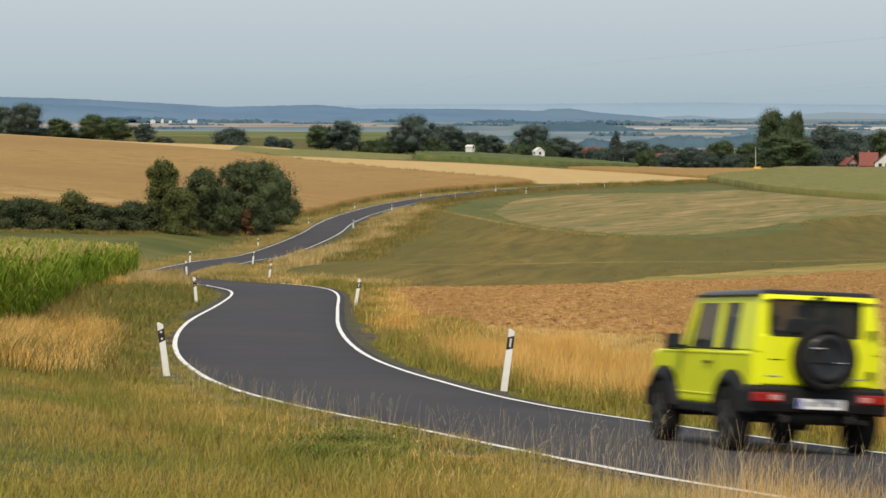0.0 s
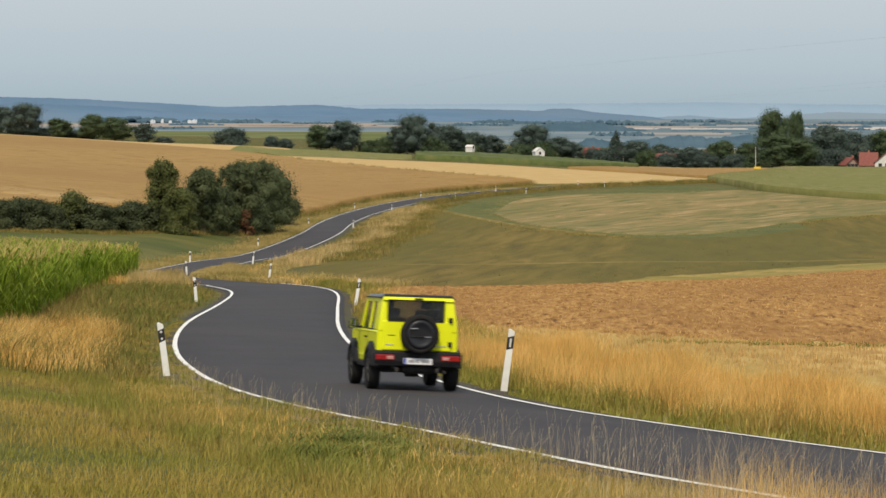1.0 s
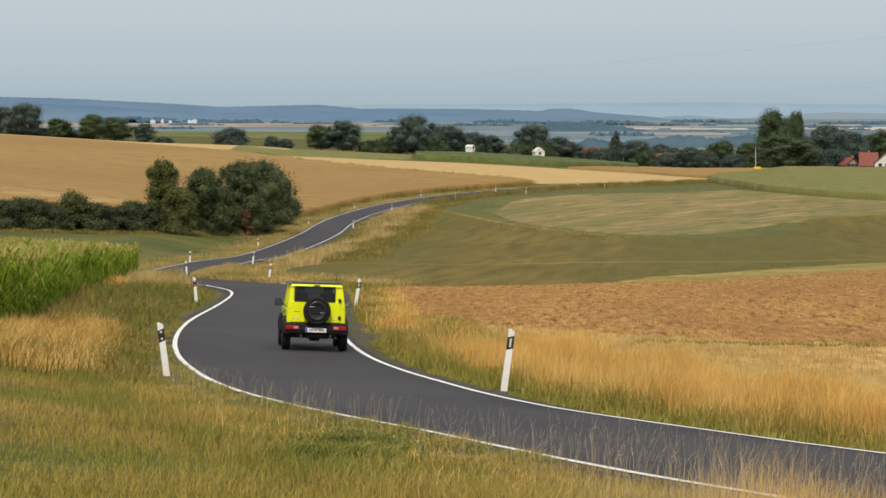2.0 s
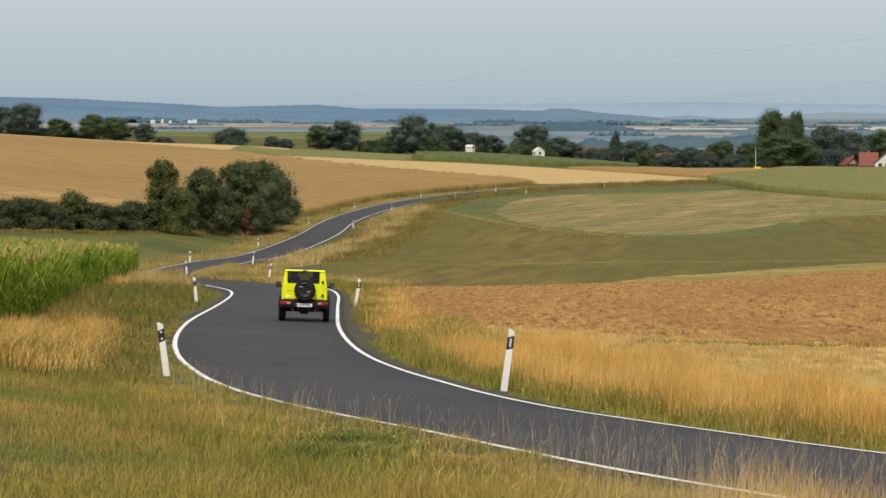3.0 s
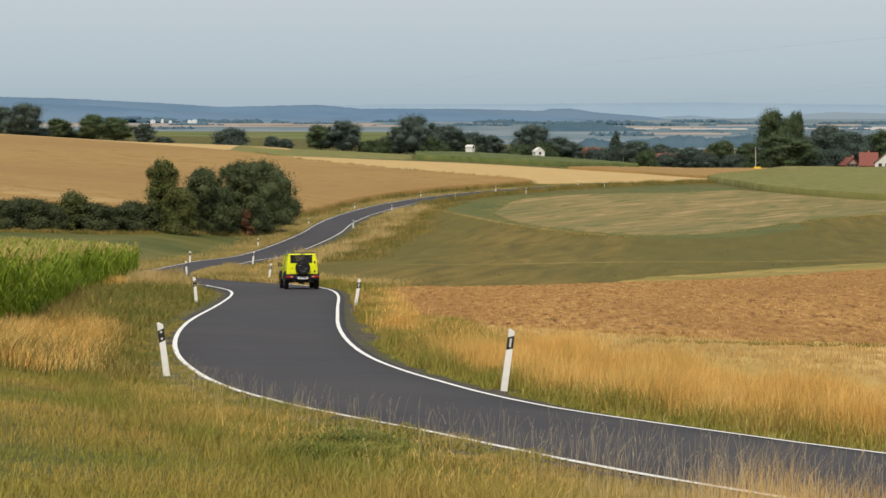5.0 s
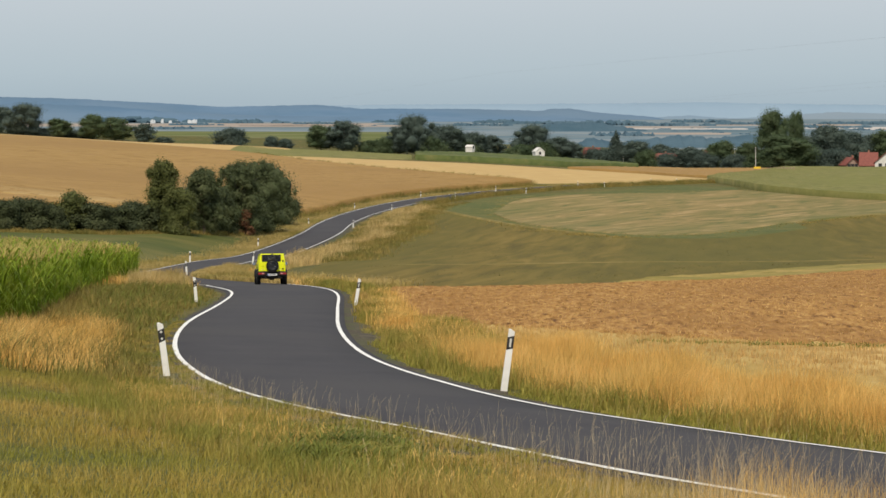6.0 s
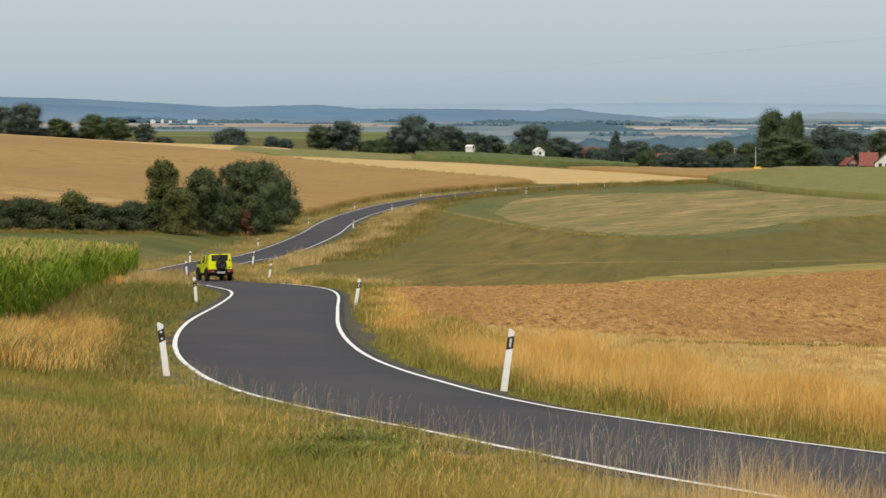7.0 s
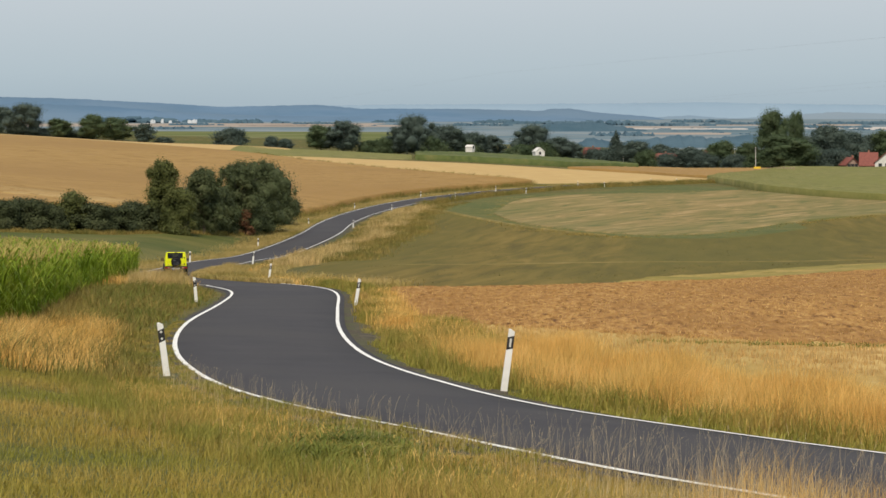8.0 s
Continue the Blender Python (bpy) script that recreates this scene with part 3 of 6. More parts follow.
def wheel(parent, x, y, r, side):
    """A wheel that spins about its own middle; side +1 for the right."""
    w = new("wheel")
    w.parent = parent
    w.location = (x, y, r)
    t = 0.107
    ty = lathe([(0.2, -t * 0.8), (r - 0.05, -t), (r - 0.012, -t * 0.86), (r, -t * 0.6), (r, t * 0.6), (r - 0.012, t * 0.86), (r - 0.05, t), (0.2, t * 0.8)], 48)
    part("tyre", ty, M_RUBBER, w, smooth=True)
    bm = lathe([(0.205, -t * 0.75), (0.205, t * 0.7 if side > 0 else t * 0.4), (0.185, t * 0.72 if side > 0 else t * 0.3)], 32)
    for i in range(5):
        a = 2 * math.pi * i / 5
        for da in (-0.13, 0.13):
            p = Matrix.Rotation(a + da, 4, "X") @ Matrix.Translation((side * 0.075, 0.12, 0)) @ Matrix.Diagonal((0.03, 0.17, 0.035, 1))
            bmesh.ops.create_cube(bm, size=1, matrix=p)
    bmesh.ops.create_cone(bm, cap_ends=True, segments=20, radius1=0.06, radius2=0.05, depth=0.05, matrix=Matrix.Translation((side * 0.085, 0, 0)) @ Matrix.Rotation(radians(90), 4, "Y"))
    part("rim", bm, M_RIM, w, "grey five spoke alloy rim")
    return w


def arch(cy, r, z0, n=14, rev=False):
    """Points of a wheel arch over the axle at cy, from the front to the rear."""
    a0 = math.asin((z0 - 0.36) / r)
    return [(cy + r * math.cos(a), 0.36 + r * math.sin(a)) for a in np.linspace(a0, math.pi - a0, n)]


def make_car():
    car = new("off_road_car")
    R = 0.355
    # lower body shell with wheel arches
    outline = [(-1.69, 0.72), (-1.70, 1.10), (0.60, 1.12), (0.68, 1.115), (1.55, 1.07), (1.64, 1.02), (1.665, 0.62), (1.64, 0.47)]
    outline += arch(1.125, 0.44, 0.47) + arch(-1.125, 0.44, 0.47) + [(-1.66, 0.47)]
    body = part("body", prism(outline, "x", -0.745, 0.745, 0.055, seg=4), M_LIME, car, "bright lime yellow paintwork")
    part("crease", box(-0.752, 0.752, -0.68, 0.66, 0.585, 0.605, 0.004), M_LIME, body)
    for s in (-1, 1):
        part("belt_line", box(s * 0.735, s * 0.752, -1.6, 1.3, 1.045, 1.065, 0.004), M_LIME, body)
        part("door_handle", box(s * 0.745, s * 0.775, -0.42, -0.24, 0.93, 0.965, 0.008), M_TRIM, body, "black door handle")
        part("door_gap", box(s * 0.744, s * 0.7475, -0.545, -0.533, 0.5, 1.08), M_TRIM, body)
        part("door_gap", box(s * 0.744, s * 0.7475, 0.6, 0.612, 0.5, 1.08), M_TRIM, body)
        part("sill", box(s * 0.62, s * 0.765, -0.72, 0.72, 0.385, 0.49, 0.02), M_TRIM, car, "black plastic sill")
        for cy in (1.125, -1.125):
            o, i = arch(cy, 0.525, 0.44, 18), arch(cy, 0.385, 0.44, 18)
            fl = bmesh.new()
            ring = []
            for (a, b), (c, d) in zip(o, i):
                ring.append([fl.verts.new(p) for p in ((s * 0.735, a, b), (s * 0.80, cy + (a - cy) * 0.985, 0.36 + (b - 0.36) * 0.985), (s * 0.842, cy + (c - cy) * 1.12, 0.36 + (d - 0.36) * 1.12), (s * 0.842, c, d), (s * 0.66, c, d))])
            for p, q in zip(ring, ring[1:]):
                for k in range(4):
                    fl.faces.new((p[k], p[k + 1], q[k + 1], q[k]))
            bmesh.ops.recalc_face_normals(fl, faces=fl.faces)
            part("wheel_arch_flare", fl, M_TRIM, car, "wide black plastic arch flare", smooth=True)
            ins = arch(cy, 0.43, 0.44, 12)
            part("wheel_housing", prism([(cy + 0.43, 0.4)] + ins + [(cy - 0.43, 0.4)], "x", s * 0.45, s * 0.742), M_TRIM, car)
    # cabin: pillars, rails, panes; it narrows towards the roof
    zb, zt = 1.10, 1.645
    def side_x(z):
        return 0.735 - (z - zb) / (zt - zb) * 0.085
    def pillar(name, s, yb0, yb1, yt0, yt1, deep=0.06):
        a, b = side_x(zb), side_x(zt)
        return part(name, hexa([(s * a, yb0, zb), (s * a, yb1, zb), (s * (a - deep), yb1, zb), (s * (a - deep), yb0, zb), (s * b, yt0, zt), (s * b, yt1, zt), (s * (b - deep), yt1, zt), (s * (b - deep), yt0, zt)], 0.01), M_LIME, car)
    for s in (-1, 1):
        pillar("front_pillar", s, 0.56, 0.66, 0.26, 0.35)
        pillar("middle_pillar", s, -0.60, -0.44, -0.60, -0.46)
        pillar("rear_pillar", s, -1.695, -1.12, -1.665, -1.12, 0.05)
        pillar("window_mullion", s, 0.34, 0.37, 0.22, 0.25, 0.03)
        a, b = side_x(1.575), side_x(zt)
        part("roof_rail", hexa([(s * a, -1.12, 1.575), (s * a, 0.33, 1.575), (s * (a - 0.05), 0.33, 1.575), (s * (a - 0.05), -1.12, 1.575), (s * b, -1.12, zt), (s * b, 0.3, zt), (s * (b - 0.05), 0.3, zt), (s * (b - 0.05), -1.12, zt)]), M_LIME, car)
        for y0, y1, yt1, nm in ((-1.12, -0.60, -0.60, "quarter_window"), (-0.45, 0.57, 0.30, "door_window")):
            a, b = side_x(zb) - 0.022, side_x(1.58) - 0.022
            g = hexa([(s * a, y0, zb), (s * a, y1, zb), (s * (a - 0.006), y1, zb), (s * (a - 0.006), y0, zb), (s * b, y0, 1.58), (s * b, yt1, 1.58), (s * (b - 0.006), yt1, 1.58), (s * (b - 0.006), y0, 1.58)])
            part(nm, g, M_SIDEGLASS, car, "tinted side window")
        part("window_seal", box(s * 0.712, s * 0.742, -1.12, 0.57, 1.093, 1.112, 0.004), M_TRIM, car)
        # mirrors
        mir = part("wing_mirror", hexa([(s * 0.80, 0.44, 1.07), (s * 0.98, 0.42, 1.07), (s * 0.98, 0.52, 1.07), (s * 0.80, 0.54, 1.07), (s * 0.80, 0.44, 1.25), (s * 0.97, 0.42, 1.25), (s * 0.97, 0.52, 1.24), (s * 0.80, 0.54, 1.24)], 0.025), M_TRIM, car, "black wing mirror")
        part("mirror_glass", box(s * 0.815, s * 0.965, 0.412, 0.417, 1.085, 1.235), M_MIRROR, mir)
        part("mirror_arm", box(s * 0.72, s * 0.83, 0.47, 0.53, 1.08, 1.13, 0.01), M_TRIM, mir)
    glass = hexa([(-0.68, 0.60, zb), (0.68, 0.60, zb), (0.68, 0.606, zb), (-0.68, 0.606, zb), (-0.62, 0.29, 1.60), (0.62, 0.29, 1.60), (0.62, 0.296, 1.60), (-0.62, 0.296, 1.60)])
    part("windscreen", glass, M_SCREEN, car, "clear windscreen")
    # rear face: corner pillars that lean inwards, door panel with window
    yr = -1.70
    part("rear_header", hexa([(-0.655, yr - 0.012, 1.605), (0.655, yr - 0.012, 1.605), (0.655, yr + 0.1, 1.605), (-0.655, yr + 0.1, 1.605), (-0.645, yr + 0.03, 1.668), (0.645, yr + 0.03, 1.668), (0.645, yr + 0.1, 1.668), (-0.645, yr + 0.1, 1.668)], 0.012), M_LIME, car)
    door = part("rear_door", box(-0.655, 0.615, yr - 0.022, yr + 0.02, 0.735, 1.262, 0.02), M_LIME, car, "lime tailgate panel")
    for a, b in ((-0.742, -0.548), (0.742, 0.462)):
        t = 0.657 if a > 0 else -0.657
        q = hexa([(a, yr - 0.014, 1.06), (b, yr - 0.014, 1.06), (b, yr + 0.16, 1.06), (a, yr + 0.16, 1.06), (t, yr + 0.03, 1.64), (b, yr + 0.03, 1.64), (b, yr + 0.16, 1.64), (t, yr + 0.16, 1.64)])
        bmesh.ops.bevel(q, geom=list(q.edges), offset=0.045, segments=4, affect="EDGES", profile=0.5)
        part("tailgate_frame", q, M_LIME, door, smooth=True)
    part("rear_window", hexa([(-0.555, yr - 0.012, 1.25), (0.468, yr - 0.012, 1.25), (0.468, yr - 0.006, 1.25), (-0.555, yr - 0.006, 1.25), (-0.545, yr + 0.03, 1.615), (0.46, yr + 0.03, 1.615), (0.46, yr + 0.036, 1.615), (-0.545, yr + 0.036, 1.615)]), M_GLASS, door, "dark tinted rear window")
    for q in ((-0.56, 0.475, 1.246, 1.266), (-0.55, 0.465, 1.6, 1.62), (-0.562, -0.54, 1.246, 1.62), (0.452, 0.474, 1.246, 1.62)):
        part("window_gasket", box(q[0], q[1], yr - 0.03, yr + 0.012, q[2], q[3], 0.006), M_TRIM, door)
    part("wiper", hexa([(-0.36, yr - 0.034, 1.285), (0.16, yr - 0.034, 1.3), (0.16, yr - 0.02, 1.3), (-0.36, yr - 0.02, 1.285), (-0.36, yr - 0.034, 1.3), (0.16, yr - 0.034, 1.315), (0.16, yr - 0.02, 1.315), (-0.36, yr - 0.02, 1.3)]), M_TRIM, door)
    for z in (1.29, 0.865):
        part("hinge", box(0.555, 0.628, yr - 0.055, yr - 0.01, z - 0.045, z + 0.045, 0.012), M_TRIM, door, "black tailgate hinge")
    part("handle_slot", box(-0.56, -0.42, yr - 0.028, yr - 0.015, 1.0, 1.014, 0.004), M_TRIM, door)
    part("badge", box(-0.6, -0.44, yr - 0.027, yr - 0.015, 0.822, 0.84, 0.004), M_CHROME, door, "small bright badge bar")
    part("badge", box(0.34, 0.53, yr - 0.027, yr - 0.015, 0.812, 0.83, 0.004), M_CHROME, door)
    part("brake_lamp", box(-0.075, 0.075, yr - 0.02, yr + 0.02, 1.63, 1.652, 0.005), M_TRIM, door, "dark high brake lamp")
    # spare wheel with its cover
    cx, cz = 0.012, 1.03
    spare = part("spare_wheel", lathe([(0.2, -1.72), (0.31, -1.735), (0.34, -1.755), (0.35, -1.80), (0.35, -1.90), (0.338, -1.945), (0.30, -1.965), (0.272, -1.962), (0.265, -1.945)], 56, axis="y", centre=(cx, 0, cz)), M_RUBBER, car, "spare tyre on the tailgate", smooth=True)
    part("spare_cover", lathe([(0.262, -1.94), (0.256, -1.962), (0.235, -1.975), (0.2, -1.98), (0.19, -1.972), (0.1, -1.972)], 48, axis="y", centre=(cx, 0, cz)), M_BLACKP, spare, "glossy black spare wheel cover", smooth=True)
    part("cover_ridge", box(cx - 0.2, cx + 0.2, -1.99, -1.97, cz - 0.05, cz - 0.025, 0.006), M_TRIM, spare)
    part("cover_emblem", box(cx - 0.2, cx - 0.06, -1.99, -1.972, cz + 0.1, cz + 0.118, 0.004), M_CHROME, spare, "small bright emblem bar")
    part("cover_emblem", box(cx + 0.07, cx + 0.19, -1.992, -1.972, cz - 0.045, cz - 0.032, 0.004), M_CHROME, spare)
    part("spare_bracket", box(cx - 0.16, cx + 0.16, -1.74, -1.69, cz - 0.16, cz + 0.16, 0.02), M_STEEL, spare)
    # roof
    rf = bmesh.new()
    hexa([(-0.668, -1.68, 1.648), (0.668, -1.68, 1.648), (0.66, 0.34, 1.648), (-0.66, 0.34, 1.648), (-0.625, -1.655, 1.712), (0.625, -1.655, 1.712), (0.61, 0.24, 1.70), (-0.61, 0.24, 1.70)], 0.025, rf)
    roof = part("roof", rf, M_BLACKP, car, "black painted roof")
    for s in (-1, 1):
        part("drip_rail", box(s * 0.652, s * 0.682, -1.66, 0.34, 1.64, 1.665, 0.006), M_BLACKP, roof)
    part("aerial", tube([(0.5, -1.5, 1.70), (0.5, -1.62, 1.95)], [0.006, 0.003]), M_TRIM, roof, "thin roof aerial")
    # rear bumper, lamps, plate
    bump = part("rear_bumper", prism([(-1.64, 0.44), (-1.76, 0.46), (-1.79, 0.54), (-1.79, 0.69), (-1.74, 0.73), (-1.64, 0.735)], "x", -0.80, 0.80, 0.03), M_TRIM, car, "black plastic rear bumper")
    for s in (-1, 1):
        part("bumper_end", box(s * 0.70, s * 0.815, -1.77, -1.48, 0.43, 0.69, 0.03), M_TRIM, bump)
        part("tail_lamp", box(s * 0.43, s * 0.775, -1.808, -1.76, 0.557, 0.657, 0.012), M_RED, bump, "red tail lamp in the bumper")
        part("reversing_lamp", box(s * 0.45, s * 0.57, -1.814, -1.79, 0.575, 0.635, 0.01), M_LENS, bump, "pale pink lamp lens")
        part("tow_eye", box(s * 0.34, s * 0.40, -1.74, -1.62, 0.34, 0.42, 0.01), M_STEEL, bump)
    plate = part("number_plate", box(-0.262, 0.262, -1.818, -1.80, 0.49, 0.602, 0.004), M_PLATE, car, "white number plate with blue end")
    part("plate_end", box(-0.258, -0.215, -1.822, -1.816, 0.495, 0.597), M_BLUE, plate)
    for x0, x1 in ((-0.17, -0.07), (-0.04, 0.01), (0.06, 0.21)):
        part("plate_bar", box(x0, x1, -1.821, -1.816, 0.522, 0.57), M_PLATEBAR, plate)
    # underside
    part("rear_axle", tube([(-0.62, -1.125, 0.36), (-0.14, -1.125, 0.36), (-0.12, -1.125, 0.36), (0.12, -1.125, 0.36), (0.14, -1.125, 0.36), (0.62, -1.125, 0.36)], [0.045, 0.045, 0.12, 0.12, 0.045, 0.045], 14), M_STEEL, car)
    part("front_axle", tube([(-0.62, 1.125, 0.36), (0.62, 1.125, 0.36)], [0.05, 0.05], 12), M_STEEL, car)
    for s in (-1, 1):
        part("frame_rail", box(s * 0.36, s * 0.46, -1.68, 1.6, 0.40, 0.50, 0.01), M_STEEL, car)
    part("fuel_tank", box(-0.30, 0.30, -0.9, -0.2, 0.34, 0.5, 0.04), M_STEEL, car)
    part("silencer", lathe([(0.05, -0.3), (0.085, -0.27), (0.085, 0.27), (0.05, 0.3)], 18, axis="x", centre=(0.05, -1.5, 0.40)), M_STEEL, car, smooth=True)
    part("tail_pipe", tube([(0.3, -1.5, 0.40), (0.48, -1.6, 0.38), (0.5, -1.78, 0.36)], [0.025, 0.025, 0.028], 12), M_STEEL, car)
    part("cabin_floor", box(-0.68, 0.68, -1.62, 0.62, 1.085, 1.125), M_SEAT, car)
    for s in (-0.36, 0.36):
        for y, top in ((-0.25, 1.44), (-1.0, 1.32)):
            seat = part("seat", hexa([(s - 0.22, y - 0.05, 1.1), (s + 0.22, y - 0.05, 1.1), (s + 0.22, y + 0.08, 1.1), (s - 0.22, y + 0.08, 1.1), (s - 0.19, y - 0.15, top), (s + 0.19, y - 0.15, top), (s + 0.19, y - 0.05, top), (s - 0.19, y - 0.05, top)], 0.03), M_SEAT, car, "dark cloth seat back")
            part("headrest", box(s - 0.11, s + 0.11, y - 0.19, y - 0.1, top + 0.02, top + 0.15, 0.03), M_SEAT, seat)
    part("steering_wheel", lathe([(0.165, 0.16), (0.18, 0.17), (0.18, 0.19), (0.165, 0.2)], 24, axis="y", centre=(-0.36, 0, 1.16)), M_TRIM, car)
    part("dashboard", box(-0.68, 0.68, 0.3, 0.58, 1.1, 1.19, 0.03), M_TRIM, car)
    # front end
    part("front_bumper", box(-0.79, 0.79, 1.58, 1.76, 0.40, 0.63, 0.035), M_TRIM, car, "black front bumper")
    grille = part("grille", box(-0.62, 0.62, 1.655, 1.69, 0.70, 0.95, 0.015), M_TRIM, car, "black slotted grille")
    for s in (-1, 1):
        part("headlamp", lathe([(0.095, 1.66), (0.095, 1.70), (0.08, 1.72)], 24, axis="y", centre=(s * 0.5, 0, 0.83)), M_CLEAR, car, "round headlamp", smooth=True)
    part("bonnet", hexa([(-0.6, 0.66, 1.10), (0.6, 0.66, 1.10), (0.58, 1.55, 1.05), (-0.58, 1.55, 1.05), (-0.57, 0.7, 1.145), (0.57, 0.7, 1.145), (0.55, 1.52, 1.095), (-0.55, 1.52, 1.095)], 0.015), M_LIME, car, "lime bonnet")
    for ob in car.children_recursive:          # the cabin stands a little taller
        for v in ob.data.vertices:
            if v.co.z > 1.13:
                v.co.z = 1.13 + (v.co.z - 1.13) * 1.07
    wheels = [wheel(car, s * 0.728, y, R, s) for s in (-1, 1) for y in (1.125, -1.125)]
    tagged(car, "boxy lime yellow three-door off-road car with black trim", "car")
    return car, wheels


car, wheels = make_car()


# ---- grass, blade by blade ----
M_TURFG = leafy("turf_blades", [(0.235, 0.21, 0.032), (0.36, 0.27, 0.052), (0.52, 0.325, 0.09)], 0.3, island=0.25, second=((0.2, 0.225, 0.032), 0.14, 0.65))
M_CLOVER = leafy("broad_dark_weeds", [(0.085, 0.11, 0.018), (0.15, 0.175, 0.032), (0.24, 0.235, 0.055)], 1.2)
M_ROUGH = leafy("rough_grass_blades", [(0.16, 0.18, 0.03), (0.3, 0.25, 0.05), (0.5, 0.32, 0.1)], 0.7, second=((0.2, 0.21, 0.035), 0.2, 0.5))
M_GOLD = leafy("dry_golden_grass", [(0.56, 0.31, 0.075), (0.75, 0.465, 0.135), (0.88, 0.61, 0.23)], 0.6, island=0.3, second=((0.55, 0.38, 0.11), 0.25, 0.5))
M_STRAWY = leafy("straw_olive_grass", [(0.28, 0.22, 0.045), (0.46, 0.31, 0.08), (0.66, 0.43, 0.14)], 0.8, second=((0.24, 0.22, 0.04), 0.4, 0.6))
M_FRESH = leafy("fresh_green_grass", [(0.19, 0.2, 0.03), (0.29, 0.27, 0.048), (0.42, 0.33, 0.085)], 0.8)
M_STEM = leafy("dry_seed_stems", [(0.5, 0.38, 0.2), (0.78, 0.64, 0.42)], 2.0, island=0.2)
M_WEED = leafy("weed_leaves", [(0.1, 0.13, 0.02), (0.17, 0.19, 0.035), (0.23, 0.21, 0.05)], 1.2)
M_VALLEY = leafy("valley_grass", [(0.2, 0.19, 0.042), (0.32, 0.255, 0.072), (0.46, 0.33, 0.12)], 0.25, island=0.18, second=((0.56, 0.41, 0.17), 0.07, 0.7))
M_BANKG = leafy("dark_bank_grass", [(0.1, 0.118, 0.02), (0.175, 0.16, 0.036), (0.29, 0.215, 0.062)], 0.6, second=((0.42, 0.28, 0.085), 0.22, 0.6))
M_TAN = leafy("pale_tan_grass", [(0.36, 0.245, 0.085), (0.56, 0.4, 0.165), (0.74, 0.56, 0.28)], 0.3, island=0.25, second=((0.3, 0.26, 0.08), 0.12, 0.5))
M_TUFT = leafy("dark_weed_tufts", [(0.075, 0.075, 0.02), (0.15, 0.13, 0.035)], 0.8)
M_STRAWBIT = leafy("straw_litter", [(0.36, 0.21, 0.07), (0.5, 0.31, 0.11), (0.64, 0.44, 0.18)], 1.0, island=0.3)


def fast_mesh(name, verts, loops, counts, material):
    loops = np.asarray(loops).ravel()
    me = bpy.data.meshes.new(name)
    me.vertices.add(len(verts))
    me.vertices.foreach_set("co", verts.astype(np.float32).ravel())
    me.loops.add(len(loops))
    me.loops.foreach_set("vertex_index", loops.astype(np.int32).ravel())
    starts = np.concatenate([[0], np.cumsum(counts)[:-1]])
    me.polygons.add(len(counts))
    me.polygons.foreach_set("loop_start", starts.astype(np.int32))
    me.update(calc_edges=True)
    me.materials.append(material)
    return me


def blades(x, y, h, w, bend, rng, z=None, wind=(0.25, 0.1)):
    """Bent tapering blades: a quad below and a tip above."""
    n = len(x)
    z = land(x, y) - 0.02 if z is None else z
    a = rng.uniform(0, 2 * np.pi, n)
    dx, dy = np.cos(a) * w / 2, np.sin(a) * w / 2
    b = rng.uniform(0, 2 * np.pi, n)
    lx, ly = (np.cos(b) * bend + wind[0] * bend) * h, (np.sin(b) * bend + wind[1] * bend) * h
    p = np.stack([x, y, z], 1)
    d = np.stack([dx, dy, 0 * dx], 1)
    m = p + np.stack([lx * 0.35, ly * 0.35, h * 0.6], 1)
    t = p + np.stack([lx, ly, h * (1 - 0.3 * np.minimum(1, bend))], 1)
    v = np.stack([p - d, p + d, m + d * 0.8, m - d * 0.8, t], 1).reshape(-1, 3)
    k = np.arange(n)[:, None] * 5
    loops = (k + np.array([[0, 1, 2, 3, 3, 2, 4]])).ravel()
    return v, loops, np.tile([4, 3], n)


def sown(name, n, region, h, w, bend, material, label, category, seed, clump=0.0, gap=None, crop=True):
    """Blades sown over region(rng, n) -> x, y."""
    rng = np.random.default_rng(seed)
    x, y = region(rng, n)
    if clump:
        c = max(1, len(x) // 14)
        k = rng.integers(0, c, len(x))
        x, y = x[k] + rng.normal(0, clump, len(x)), y[k] + rng.normal(0, clump, len(x))
    side = road_at(x, y)[0]
    keep = np.abs(side) > HALF + (0.32 if gap is None else gap)
    keep &= (side < 0) | (side > HALF + 0.6 + 0.25 * np.sin(y * 1.9) * rng.random(len(x)))
    for px, py in ((1.19, 49.0), (-5.65, 51.6), (-3.6, 102.8), (-10.5, 106.6), (-11.3, 162.4)):      # trodden round the posts
        keep &= (np.abs(x - px) > 0.3) | (np.abs(y - py + 0.5) > 1.1)
    keep &= ~((side > 0) & (y > 70) & (y < 104) & (side < 3.3 + 0.4 * np.sin(y * 0.8)) & (rng.random(len(x)) < 0.985))
    x, y, side = x[keep], y[keep], side[keep]
    hh = rng.uniform(h[0], h[1], len(x)) * np.clip(1 + 0.45 * np.sin(x * 1.7 + 2 * np.sin(y * 0.9)) * np.sin(y * 1.3 + 1.0), 0.5, 1.5)
    low = np.where((side < 0) & (y < 125), np.clip((-side - 2.6) / 1.7, 0.22, 1), 1.0)      # cropped towards the asphalt
    low = np.where((side > 0) & (y > 190), np.clip((side - 2.6) / 3.0, 0.15, 1), low)
    hh = hh * low if crop else hh
    ww = rng.uniform(w[0], w[1], len(x))
    me = fast_mesh(name, *blades(x, y, hh, ww, rng.uniform(bend[0], bend[1], len(x)), rng), material)
    return tagged(new(name, me), label, category, kind="stuff")


